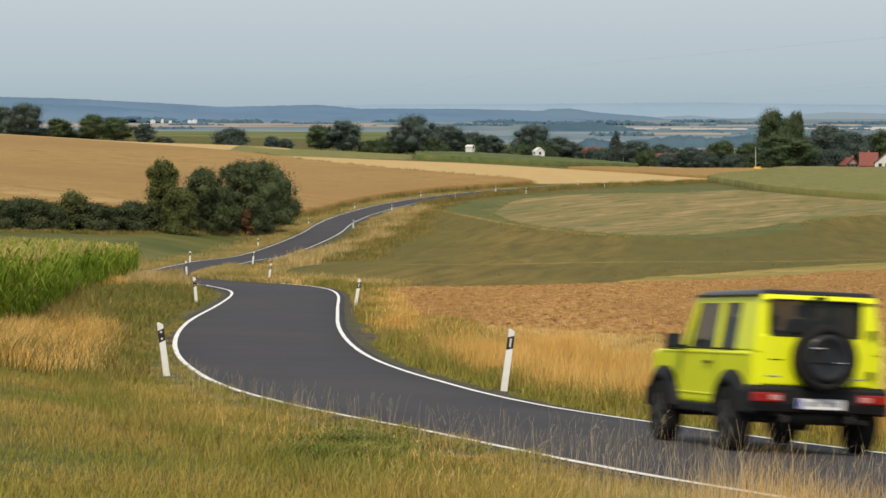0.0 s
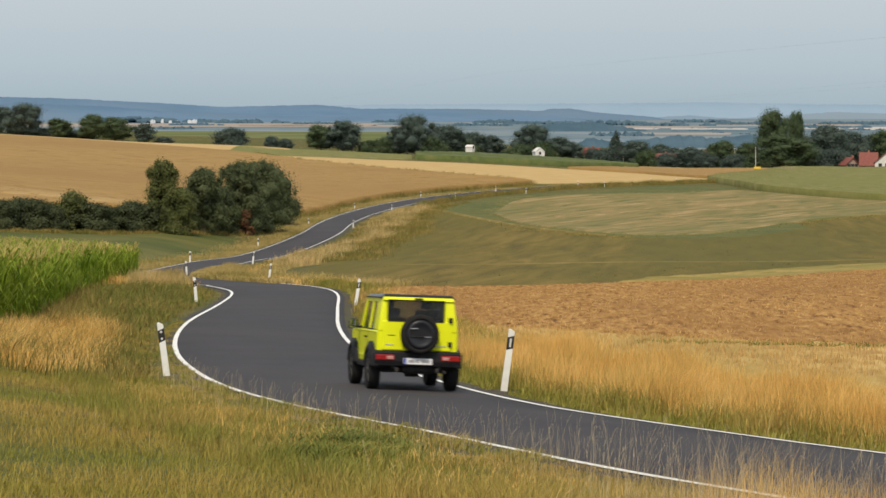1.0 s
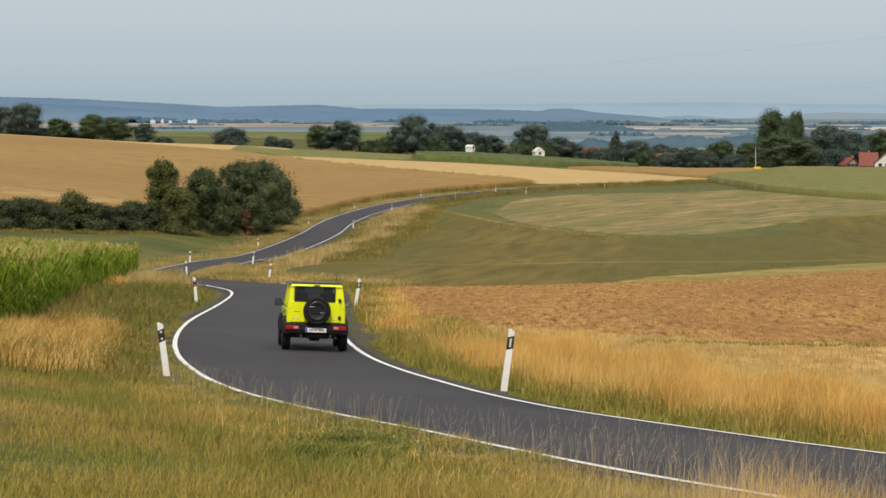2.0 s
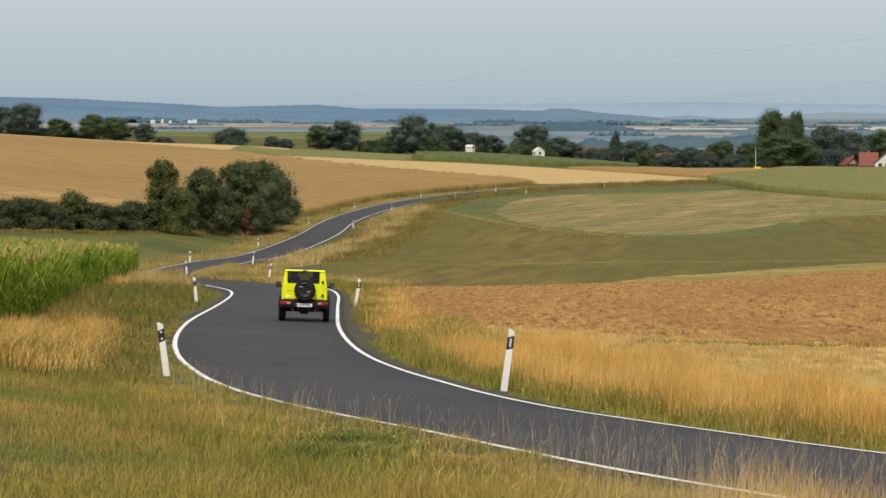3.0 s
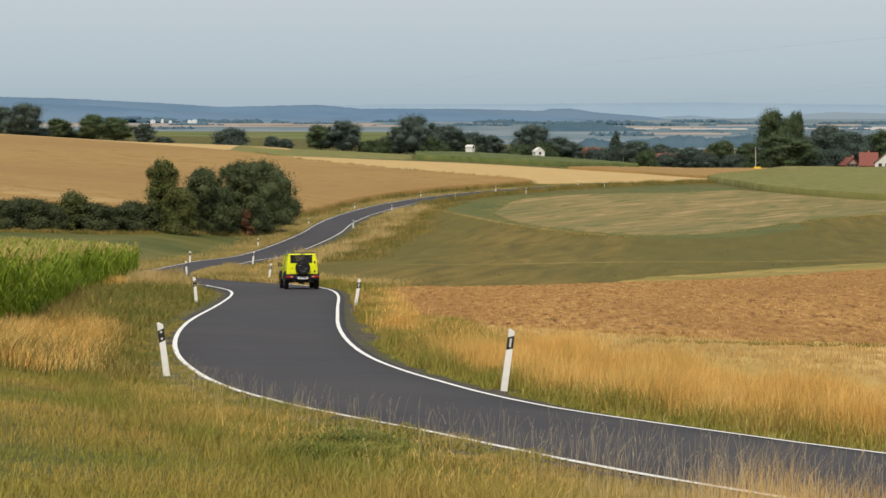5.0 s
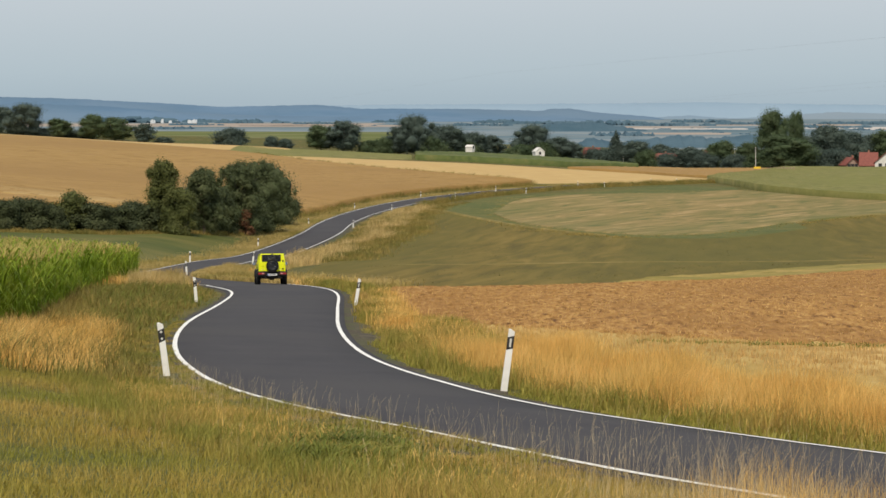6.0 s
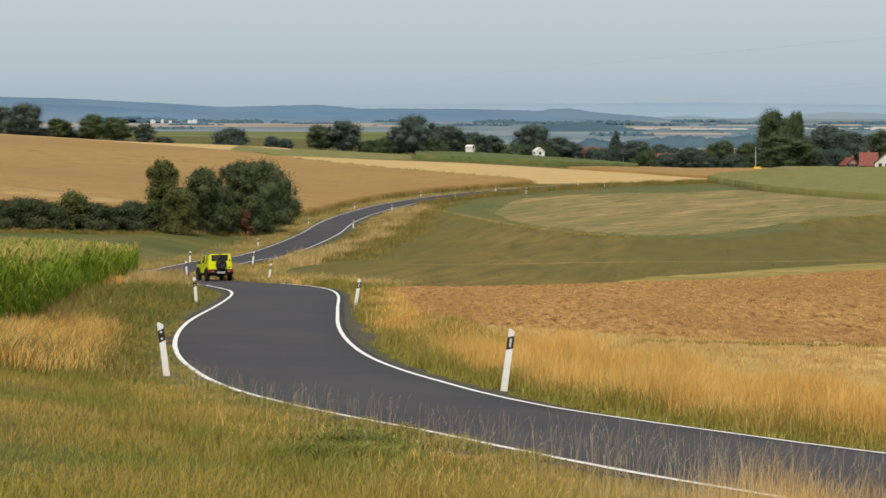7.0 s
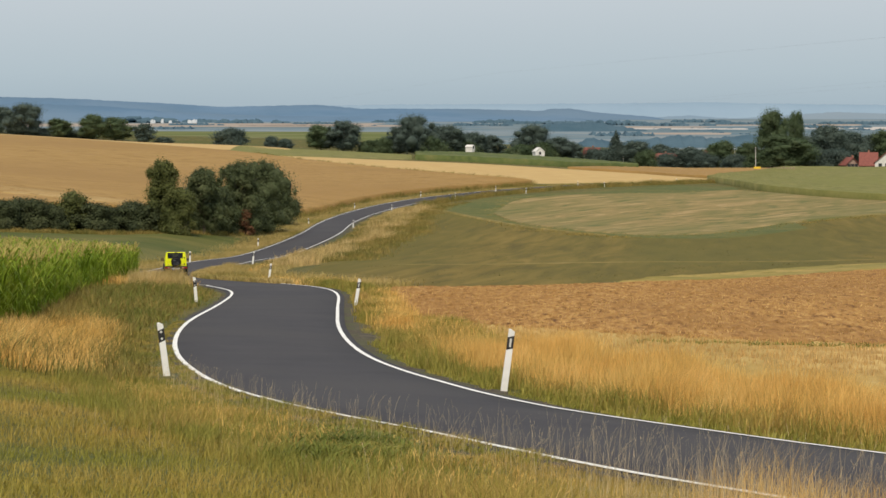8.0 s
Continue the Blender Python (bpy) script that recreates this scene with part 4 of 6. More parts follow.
def by_road(y0, y1, o0, o1):
    """A band beside the road, by station and offset."""
    def f(rng, n):
        y, o = rng.uniform(y0, y1, n), rng.uniform(o0, o1, n)
        t, m = np.interp(y, _Y, _T), np.interp(y, _Y, _N)
        return np.interp(y, _Y, _X) + o / m, y - o * t / m
    return f


def wedge(y0, y1, left, right):
    """Between two lines x = a + b * y, as thick on the ground near by as far off."""
    def f(rng, n):
        y = rng.uniform(y0, y1, n * 3)
        a, b = left[0] + left[1] * y, right[0] + right[1] * y
        k = rng.random(len(y)) < (b - a) / np.max(b - a)
        y, a, b = y[k][:n], a[k][:n], b[k][:n]
        return a + (b - a) * rng.random(len(y)), y
    return f


def along(line, spread):
    """A narrow band along a line of (x, y)."""
    line = np.array(line, float)
    s = np.concatenate([[0], np.cumsum(np.hypot(*np.diff(line, axis=0).T))])
    def f(rng, n):
        q = rng.uniform(0, s[-1], n)
        return np.interp(q, s, line[:, 0]) + rng.normal(0, spread, n), np.interp(q, s, line[:, 1]) + rng.normal(0, spread, n)
    return f


def drifts(f, least=0.25):
    """Thins a sowing into uneven drifts."""
    def g(rng, n):
        x, y = f(rng, n)
        d = 0.5 + 0.5 * np.sin(x * 1.1 + 1.7 * np.sin(y * 0.31)) * np.sin(y * 0.55 + 1.3 * np.sin(x * 0.7))
        k = rng.random(len(x)) < least + (1 - least) * d
        return x[k], y[k]
    return g


def tufts(f, size):
    """Gathers a sowing into broad tufts."""
    def g(rng, n):
        x, y = f(rng, n)
        c = max(1, n // 420)
        k = rng.integers(0, c, n)
        return x[k] + rng.normal(0, size * 0.45, n), y[k] + rng.normal(0, size * 1.3, n)
    return g


def left_of_road(f, gap=2.9):
    def g(rng, n):
        x, y = f(rng, n)
        s = road_at(x, y)[0]
        k = s < -gap
        return x[k], y[k]
    return g


sown("short_turf", 150000, left_of_road(wedge(12, 52, (-1.5, -0.185), (1.0, 0.14)), 3.0), (0.06, 0.17), (0.0035, 0.008), (0.2, 0.9), M_TURFG, "short sun-dried turf on the bank", "grass", 1)
sown("rough_verge_grass", 85000, by_road(12, 75, -5.2, -2.68), (0.12, 0.36), (0.003, 0.008), (0.2, 0.8), M_ROUGH, "rough mixed verge grass beside the road", "grass", 2, clump=0.16)
sown("verge_weeds", 9000, lambda rng, n: (rng.normal(-0.95, 0.3, n), rng.normal(28.0, 1.5, n)), (0.1, 0.34), (0.014, 0.03), (0.5, 1.1), M_CLOVER, "low leafy dark green weeds in the verge", "weeds", 3, clump=0.22)
sown("bank_grass", 60000, left_of_road(wedge(48, 125, (-3.0, -0.175), (1.5, -0.06)), 3.2), (0.3, 0.72), (0.012, 0.028), (0.2, 0.8), M_BANKG, "tall mixed grass on the outer bank of the bend", "grass", 4, clump=0.3)
sown("dry_bank_grass", 30000, drifts(left_of_road(wedge(50, 74, (0, -0.18), (-1.0, -0.121)), 3.2), 0.15), (0.3, 0.7), (0.006, 0.015), (0.15, 0.7), M_GOLD, "dry pale golden grass in front of the maize", "grass", 5, clump=0.3)
sown("dry_bend_grass", 16000, by_road(138, 185, -8.5, -3.6), (0.35, 0.75), (0.02, 0.045), (0.2, 0.8), M_GOLD, "dry golden grass beside the hidden bend", "grass", 6, clump=0.4)
sown("low_verge_gold", 7000, by_road(12, 48, -4.4, -2.7), (0.16, 0.4), (0.003, 0.008), (0.2, 0.9), M_GOLD, "low dry golden grass beside the road", "grass", 20, clump=0.15)
sown("mixed_field_verge", 52000, by_road(18, 86, 3.4, 6.2), (0.2, 0.5), (0.006, 0.014), (0.2, 0.8), M_ROUGH, "olive and straw coloured mixed verge grass", "grass", 21, clump=0.25)
sown("green_road_edge", 48000, by_road(16, 125, 2.85, 4.5), (0.06, 0.2), (0.008, 0.018), (0.3, 0.9), M_FRESH, "fresh low green grass at the road's edge", "grass", 7)
sown("verge_dry_grass", 14000, drifts(by_road(56, 80, 4.2, 5.8), 0.1), (0.25, 0.5), (0.006, 0.014), (0.2, 0.8), M_GOLD, "shorter dry grass in drifts along the field", "grass", 27, clump=0.25)
sown("tall_dry_grass", 125000, drifts(by_road(16, 62, 4.1, 6.7), 0.3), (0.36, 0.72), (0.003, 0.008), (0.06, 0.45), M_GOLD, "tall golden dry grass along the field", "grass", 8, clump=0.2)
sown("inner_bend_grass", 34000, by_road(84, 140, 3.2, 4.4), (0.2, 0.5), (0.012, 0.028), (0.15, 0.7), M_ROUGH, "tall green and golden grass inside the bend", "grass", 9, clump=0.3)
sown("inner_bend_gold", 12000, drifts(by_road(76, 112, 3.8, 4.7), 0.1), (0.3, 0.58), (0.012, 0.026), (0.15, 0.7), M_GOLD, "golden dry grass inside the bend", "grass", 10, clump=0.3)
sown("bend_edge_grass", 6000, by_road(156, 196, 2.95, 4.8), (0.25, 0.5), (0.02, 0.04), (0.2, 0.8), M_ROUGH, "rough grass at the inner edge of the hidden bend", "grass", 24, clump=0.3)
sown("hidden_bend_grass", 16000, by_road(160, 196, 3.0, 5.2), (0.35, 0.65), (0.02, 0.04), (0.15, 0.6), M_VALLEY, "tall pale dry grass at the inner edge of the hidden bend", "grass", 26, clump=0.3, crop=False)


def overgrown_edge():
    """Grass that has crept over the asphalt's inner edge past the crest."""
    rng = np.random.default_rng(66)
    x, y = by_road(146, 197, HALF - 0.42, HALF + 0.75)(rng, 15000)
    me = fast_mesh("overgrown_edge_grass", *blades(x, y, rng.uniform(0.15, 0.42, len(x)), rng.uniform(0.02, 0.045, len(x)), rng.uniform(0.3, 1.0, len(x)), rng, land(x, y) + 0.02), M_VALLEY)
    tagged(new("overgrown_edge_grass", me), "pale dry grass creeping over the asphalt's edge", "grass", kind="stuff")


overgrown_edge()
sown("crest_grass", 9000, by_road(132, 205, 2.9, 6.0), (0.2, 0.45), (0.02, 0.045), (0.2, 0.8), M_GOLD, "dry golden grass on the crest beside the road", "grass", 11, clump=0.4)
sown("crest_green", 14000, by_road(128, 215, 2.9, 8.0), (0.2, 0.5), (0.02, 0.045), (0.2, 0.8), M_VALLEY, "rough olive grass on the crest beside the road", "grass", 16, clump=0.4)
sown("valley_verge_grass", 17000, tufts(by_road(200, 400, 3.2, 9.5), 1.5), (0.5, 1.15), (0.02, 0.045), (0.2, 0.7), M_TAN, "tall dry grass on the valley road's verge", "grass", 12, clump=0.8)
sown("valley_verge_green", 60000, by_road(205, 400, 3.2, 13), (0.25, 0.6), (0.02, 0.045), (0.2, 0.8), M_BANKG, "rough olive grass below the valley road", "grass", 13, clump=0.9)
sown("valley_left_verge", 42000, by_road(200, 470, -6.0, -2.9), (0.18, 0.4), (0.02, 0.05), (0.2, 0.8), M_VALLEY, "rough olive verge grass beside the valley road", "grass", 14, clump=0.8)
sown("far_verge_grass", 36000, by_road(400, 545, 2.8, 5.8), (0.4, 0.95), (0.02, 0.04), (0.2, 0.8), M_BANKG, "dry verge grass beside the far road", "grass", 15, clump=0.9, crop=False)


sown("near_dry_grass", 18000, by_road(11, 20, -5.2, -2.9), (0.15, 0.4), (0.002, 0.006), (0.15, 0.7), M_STRAWY, "dry olive grass on the near verge", "grass", 17, clump=0.12)
sown("near_gold_grass", 3000, by_road(11, 18, -4.2, -2.9), (0.22, 0.58), (0.001, 0.002), (0.05, 0.5), M_STEM, "tall golden dry grass on the near verge", "grass", 18, clump=0.25, crop=False)
sown("near_corner_gold", 7000, by_road(10.8, 14.6, -5.0, -3.2), (0.2, 0.46), (0.0015, 0.0035), (0.06, 0.5), M_GOLD, "tall golden grass close to the bank's foot", "grass", 22, clump=0.2, crop=False)




def corner_bank(rng, n):
    """The bank's foot, where the grass stands tall before the road."""
    y = 13.5 + 4.5 * rng.random(n)
    x = np.interp(y, _Y, _X) - rng.uniform(2.6, 3.7, n)
    k = x > (0.09 + 0.07 * rng.random(n)) * y
    return x[k], y[k]


sown("corner_dry_grass", 8000, corner_bank, (0.12, 0.44), (0.0013, 0.003), (0.06, 0.55), M_GOLD, "dense golden dry grass beside the line", "grass", 33, clump=0.1, crop=False, gap=0.25)
sown("meadow_tufts", 5200, lambda rng, n: (rng.uniform(-6, 30, n), 139 + 150 * rng.random(n) ** 1.4), (0.06, 0.17), (0.02, 0.05), (0.4, 1.2), M_TUFT, "small dark weed tufts left in the mown meadow", "weeds", 25, clump=0.45)


sown("near_line_grass", 12000, by_road(11, 26, -3.2, -2.5), (0.04, 0.12), (0.002, 0.005), (0.2, 0.9), M_STRAWY, "short dry grass beside the painted line", "grass", 32, gap=0.1, crop=False)
sown("line_edge_grass", 20000, by_road(24, 80, -2.85, -2.43), (0.05, 0.15), (0.005, 0.012), (0.3, 0.9), M_ROUGH, "short grass that reaches the painted edge line", "grass", 28, gap=0.07, crop=False)


def bend_crest(rng, n):
    """The bank between the maize and the post, which hides the road behind it."""
    u = rng.random(n)
    y = rng.uniform(128, 128 + 22 * (1 - 0.6 * u), n)
    return (-540 + 62 * u) / 4446 * y, y


sown("tall_bend_grass", 12000, bend_crest, (0.6, 1.1), (0.012, 0.028), (0.1, 0.5), M_TAN, "tall pale dry grass on the bank before the hidden bend", "grass", 29, clump=0.35)
sown("hay_border_grass", 9000, along([(7.5, 366), (9.8, 326), (14.1, 296), (18, 277), (21.6, 263), (26.5, 262), (31.5, 274), (41.7, 301), (57.6, 327)], 1.6), (0.12, 0.32), (0.04, 0.09), (0.4, 1.2), M_BANKG, "uneven uncut grass at the border of the hay", "grass", 34, clump=0.8)
sown("hay_border_green", 7000, along([(8.2, 370), (10.8, 394), (15.3, 406), (22, 413), (42, 421), (52, 442)], 2.2), (0.12, 0.32), (0.04, 0.09), (0.4, 1.2), M_VALLEY, "uneven grass along the top of the hay", "grass", 35, clump=0.9)
sown("wheat_edge_weeds", 9000, along([(-46, 361), (-21.5, 370), (-15.2, 404), (-4.4, 429), (9.2, 450), (16, 463)], 0.8), (0.4, 0.95), (0.03, 0.06), (0.2, 0.7), M_BANKG, "rough weeds along the edge of the wheat", "weeds", 30, clump=0.8, crop=False)
sown("field_border_weeds", 6000, along([(-46, 609), (-28.6, 570), (-10, 535), (1.8, 504), (16.6, 468)], 0.5), (0.7, 1.1), (0.04, 0.08), (0.2, 0.6), M_BANKG, "line of weeds between two grain fields", "weeds", 31, clump=0.6, crop=False)


def hedge_foot(rng, n):
    x = rng.uniform(-66, -21, n)
    return x, np.interp(x, [-66, -33, -27, -21], [258, 279, 291, 318]) + rng.normal(0, 1.2, n)


sown("hedge_foot_grass", 16000, hedge_foot, (0.2, 0.6), (0.02, 0.045), (0.2, 0.8), M_BANKG, "dry grass along the foot of the hedge", "grass", 23, clump=0.5)
sown("bank_weeds", 16000, left_of_road(wedge(74, 122, (-2.0, -0.12), (1.5, -0.06)), 3.6), (0.25, 0.65), (0.02, 0.045), (0.3, 0.9), M_WEED, "dark green weeds on the bank of the bend", "weeds", 19, clump=0.35)


def field_margin():
    """A thin green line where the plough stopped."""
    rng = np.random.default_rng(61)
    x = 4.6 + 17 * rng.random(5200) ** 0.8
    y = np.interp(x, [4.9, 6.1, 7.3, 8.4, 9.7, 34], [59.9, 58.3, 57.1, 55.8, 54.5, 43]) + rng.normal(0, 0.2, len(x))
    me = fast_mesh("field_margin_grass", *blades(x, y, rng.uniform(0.06, 0.2, len(x)), rng.uniform(0.01, 0.025, len(x)), rng.uniform(0.3, 1.0, len(x)), rng, land(x, y) + 0.03), M_WEED)
    tagged(new("field_margin_grass", me), "thin green line of weeds at the field's margin", "weeds", kind="stuff")


field_margin()


def field_litter():
    rng = np.random.default_rng(31)
    n = 90000
    y = rng.uniform(58, 128, n)
    x = rng.uniform(-3, 30, n)
    near = np.interp(x, [q[0] for q in PLOUGH], [q[1] for q in PLOUGH])
    k = (y > near) & (x < y * 0.2) & (rng.random(n) < 0.55 + 0.45 * np.sin(x * 0.9 + y * 0.33) * np.sin(y * 0.6))
    x, y = x[k], y[k]
    me = fast_mesh("straw_litter", *blades(x, y, rng.uniform(0.04, 0.13, len(x)), rng.uniform(0.012, 0.032, len(x)), rng.uniform(0.4, 1.8, len(x)), rng, land(x, y) + 0.05), M_STRAWBIT)
    tagged(new("straw_litter", me), "short cut straw and chaff on the stubble", "straw", kind="stuff")
    n = 60000
    y = rng.uniform(36, 86, n)
    x = rng.uniform(-1, 18, n)
    far = np.interp(x, [q[0] for q in PLOUGH], [q[1] for q in PLOUGH])
    near = np.interp(x, [-0.9, 1.9, 4.6, 8, 30], [84, 66, 52, 44, 30])
    k = (y < far) & (y > near)
    x, y = x[k], y[k]
    me = fast_mesh("stubble_stalks", *blades(x, y, rng.uniform(0.1, 0.22, len(x)), rng.uniform(0.008, 0.018, len(x)), rng.uniform(0.05, 0.4, len(x)), rng, land(x, y) + 0.03), M_STRAWBIT)
    tagged(new("stubble_stalks", me), "pale upright stubble stalks beside the verge", "stubble", kind="stuff")


field_litter()


def seed_stems():
    """Tall thin stems with feathery heads before the road, in tufts that sway in the wind."""
    rng = np.random.default_rng(5)
    spots = []
    for y0, y1, o0, o1, n in ((11.5, 19, -4.2, -2.8, 460), (19, 26, -3.7, -2.75, 240), (26, 50, -3.5, -2.7, 380), (16, 34, -6.5, -3.8, 60)):
        x, y = by_road(y0, y1, o0, o1)(rng, n)
        spots.append(np.stack([x, y], 1))
    spots = np.concatenate(spots)
    spots = spots[np.argsort(spots[:, 1])]
    made = []
    for group in np.array_split(spots, 18):
        cx, cy = group.mean(0)
        cz = float(land(cx, cy))
        vs, ls, cs, base = [], [], [], 0
        for x, y in group:
            z = float(land(x, y)) - 0.03
            h = rng.uniform(0.38, 0.8) if y < 22 else rng.uniform(0.3, 0.62)
            a, lean = rng.uniform(0, 6.283), rng.uniform(0.02, 0.3)
            nod = rng.uniform(0.0, 0.22) * h
            way = np.array([math.cos(a) + 0.4, math.sin(a), 0]) * lean
            pts = [np.array([x - cx, y - cy, z - cz]) + way * (h * f ** 1.8 + nod * f ** 6) + np.array([0, 0, h * (f - 0.2 * lean * f * f) - 0.35 * nod * f ** 6]) for f in (0, 0.35, 0.65, 0.8, 0.87, 0.94, 1.0)]
            thin = 0.6 if y < 26 else 1.0
            wid = [0.0011 * thin, 0.0009 * thin, 0.0007 * thin, 0.0006 * thin, 0.0006 * thin, 0.0005 * thin, 0.0003]
            d = np.array([math.cos(a + 1.0), math.sin(a + 1.0), 0])
            vs.append(np.array([[p - d * w, p + d * w] for p, w in zip(pts, wid)]).reshape(-1, 3))
            for k in range(6):
                ls.append([base + 2 * k, base + 2 * k + 1, base + 2 * k + 3, base + 2 * k + 2])
                cs.append(4)
            base += 14
            big = rng.uniform(0.4, 1.0) ** 2
            for k in range(14):
                f = 3.0 + 2.9 * k / 14
                p = pts[int(f)] * (1 - f % 1) + pts[int(f) + 1] * (f % 1)
                g = rng.uniform(0, 6.283)
                side = np.array([math.cos(g), math.sin(g), 0])
                reach = big * rng.uniform(0.006, 0.016) * (1 - 0.5 * k / 14)
                tip = p + side * reach + np.array([0, 0, reach * rng.uniform(1.0, 2.2)])
                mid = (p + tip) / 2
                wide = np.array([-side[1], side[0], 0]) * 0.0016 * big
                vs.append(np.array([p, mid + wide, tip, mid - wide]))
                ls.append([base, base + 1, base + 2, base + 3])
                cs.append(4)
                base += 4
        me = fast_mesh("seed_stems", np.concatenate(vs), np.array(ls), np.array(cs), M_STEM)
        ob = tagged(new("seed_stems", me), "tall dry grass stems with pale seed heads", "grass stems", kind="stuff")
        ob.location = (cx, cy, cz)
        made.append(ob)
    return made


stems = seed_stems()

# ---- maize ----
M_CORN = leafy("maize_leaves", [(0.125, 0.2, 0.012), (0.205, 0.285, 0.022), (0.35, 0.38, 0.06)], 0.5, island=0.35, glow=0.4)
M_TASSEL = leafy("maize_tassels", [(0.38, 0.31, 0.085), (0.56, 0.45, 0.16)], 0.6, island=0.25)


def maize():
    rng = np.random.default_rng(12)
    edge = np.array([(-11.9, 65), (-13.6, 84), (-16.2, 108), (-19.1, 145), (-20.6, 168)])
    px, py = [], []
    for r in range(46):                       # rows step back from the road-side edge
        s = np.arange(0, 1.0, 0.003)
        ex = np.interp(s, np.linspace(0, 1, 5), edge[:, 0]) - r * 0.75
        ey = np.interp(s, np.linspace(0, 1, 5), edge[:, 1]) + r * 0.55
        if r < 10:
            k = np.ones(len(s), bool)
        else:
            k = rng.random(len(s)) < 0.5
        px.append(ex[k] + rng.normal(0, 0.12, k.sum()))
        py.append(ey[k] + rng.normal(0, 0.12, k.sum()))
    x, y = np.concatenate(px), np.concatenate(py)
    k = x > -0.2 * y - 6
    x, y = x[k], y[k]
    n = len(x)
    g = land(x, y) - 0.03
    H = rng.uniform(1.95, 2.45, n)
    V, L, C, base = [], [], [], 0
    stalk = blades(x, y, H, np.full(n, 0.05), np.full(n, 0.04), rng, g)
    V.append(stalk[0]); L.append(stalk[1]); C.append(stalk[2])
    base = len(stalk[0])
    for i in range(9):                        # arching leaves
        f = 0.15 + 0.085 * i + rng.normal(0, 0.03, n)
        a = rng.uniform(0, 6.283, n)
        ln = rng.uniform(0.6, 1.05, n) * (1 - 0.25 * abs(i - 4) / 4)
        w = rng.uniform(0.024, 0.048, n)
        p = np.stack([x, y, g + H * np.clip(f, 0, 0.95)], 1)
        out = np.stack([np.cos(a), np.sin(a), 0 * a], 1)
        sd = np.stack([-np.sin(a), np.cos(a), 0 * a], 1) * w[:, None]
        up = np.array([0, 0, 1.0])
        q1 = p + out * (ln * 0.2)[:, None] + up * (ln * 0.52)[:, None]
        q2 = p + out * (ln * 0.42)[:, None] + up * (ln * 0.76)[:, None]
        q3 = p + out * (ln * 0.68)[:, None] + up * (ln * rng.uniform(0.2, 1.0, n))[:, None]
        v = np.stack([p - sd * 0.5, p + sd * 0.5, q1 + sd, q1 - sd, q2 + sd * 0.8, q2 - sd * 0.8, q3], 1).reshape(-1, 3)
        kk = np.arange(n)[:, None] * 7 + base
        V.append(v)
        L.append((kk + np.array([[0, 1, 2, 3, 3, 2, 4, 5, 5, 4, 6]])).ravel())
        C.append(np.tile([4, 4, 3], n))
        base += n * 7
    me = fast_mesh("maize_field", np.concatenate(V), np.concatenate(L), np.concatenate(C), M_CORN)
    tagged(new("maize_field", me), "dense green maize field on the bank", "maize", kind="stuff")
    tx = np.repeat(x, 5) + rng.normal(0, 0.03, 5 * n)
    ty = np.repeat(y, 5) + rng.normal(0, 0.03, 5 * n)
    tz = np.repeat(g + H * 0.93, 5)
    me = fast_mesh("maize_tassels", *blades(tx, ty, rng.uniform(0.25, 0.5, 5 * n), np.full(5 * n, 0.034), rng.uniform(0.2, 0.9, 5 * n), rng, tz), M_TASSEL)
    tagged(new("maize_tassels", me), "straw yellow tassels on top of the maize", "maize", kind="stuff")


maize()

# ---- trees and bushes ----
M_BARK = mat("grey_brown_bark", [(0.05, 0.04, 0.03), (0.11, 0.09, 0.07)], 6, rough=0.9, bump=0.03, bump_scale=14, stretch=(1, 1, 0.3))
M_LEAF = leafy("dark_tree_leaves", [(0.052, 0.07, 0.03), (0.085, 0.107, 0.044), (0.132, 0.15, 0.066)], 0.35, island=0.12, glow=0.25)
M_LEAF_LIGHT = leafy("sunlit_bush_leaves", [(0.066, 0.082, 0.024), (0.105, 0.12, 0.034), (0.15, 0.155, 0.05)], 0.4, island=0.25, glow=0.25)
M_LEAF_DRY = leafy("withered_leaves", [(0.14, 0.065, 0.032), (0.22, 0.115, 0.06)], 1.0, island=0.4)
# a darker, even leaf colour for the hedge's low run
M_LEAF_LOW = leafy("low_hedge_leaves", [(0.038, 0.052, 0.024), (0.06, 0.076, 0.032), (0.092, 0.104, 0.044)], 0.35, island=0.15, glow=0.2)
# aerial haze is put into both far leaf colours: paler and bluer
M_LEAF_FARL = leafy("hazed_light_leaves", [(0.075, 0.115, 0.058), (0.1, 0.142, 0.068), (0.13, 0.165, 0.082)], 0.3, island=0.06, glow=0.45)
M_LEAF_FAR = leafy("hazed_tree_leaves", [(0.08, 0.116, 0.1), (0.1, 0.138, 0.115), (0.12, 0.158, 0.128)], 0.3, island=0.05, glow=0.45)


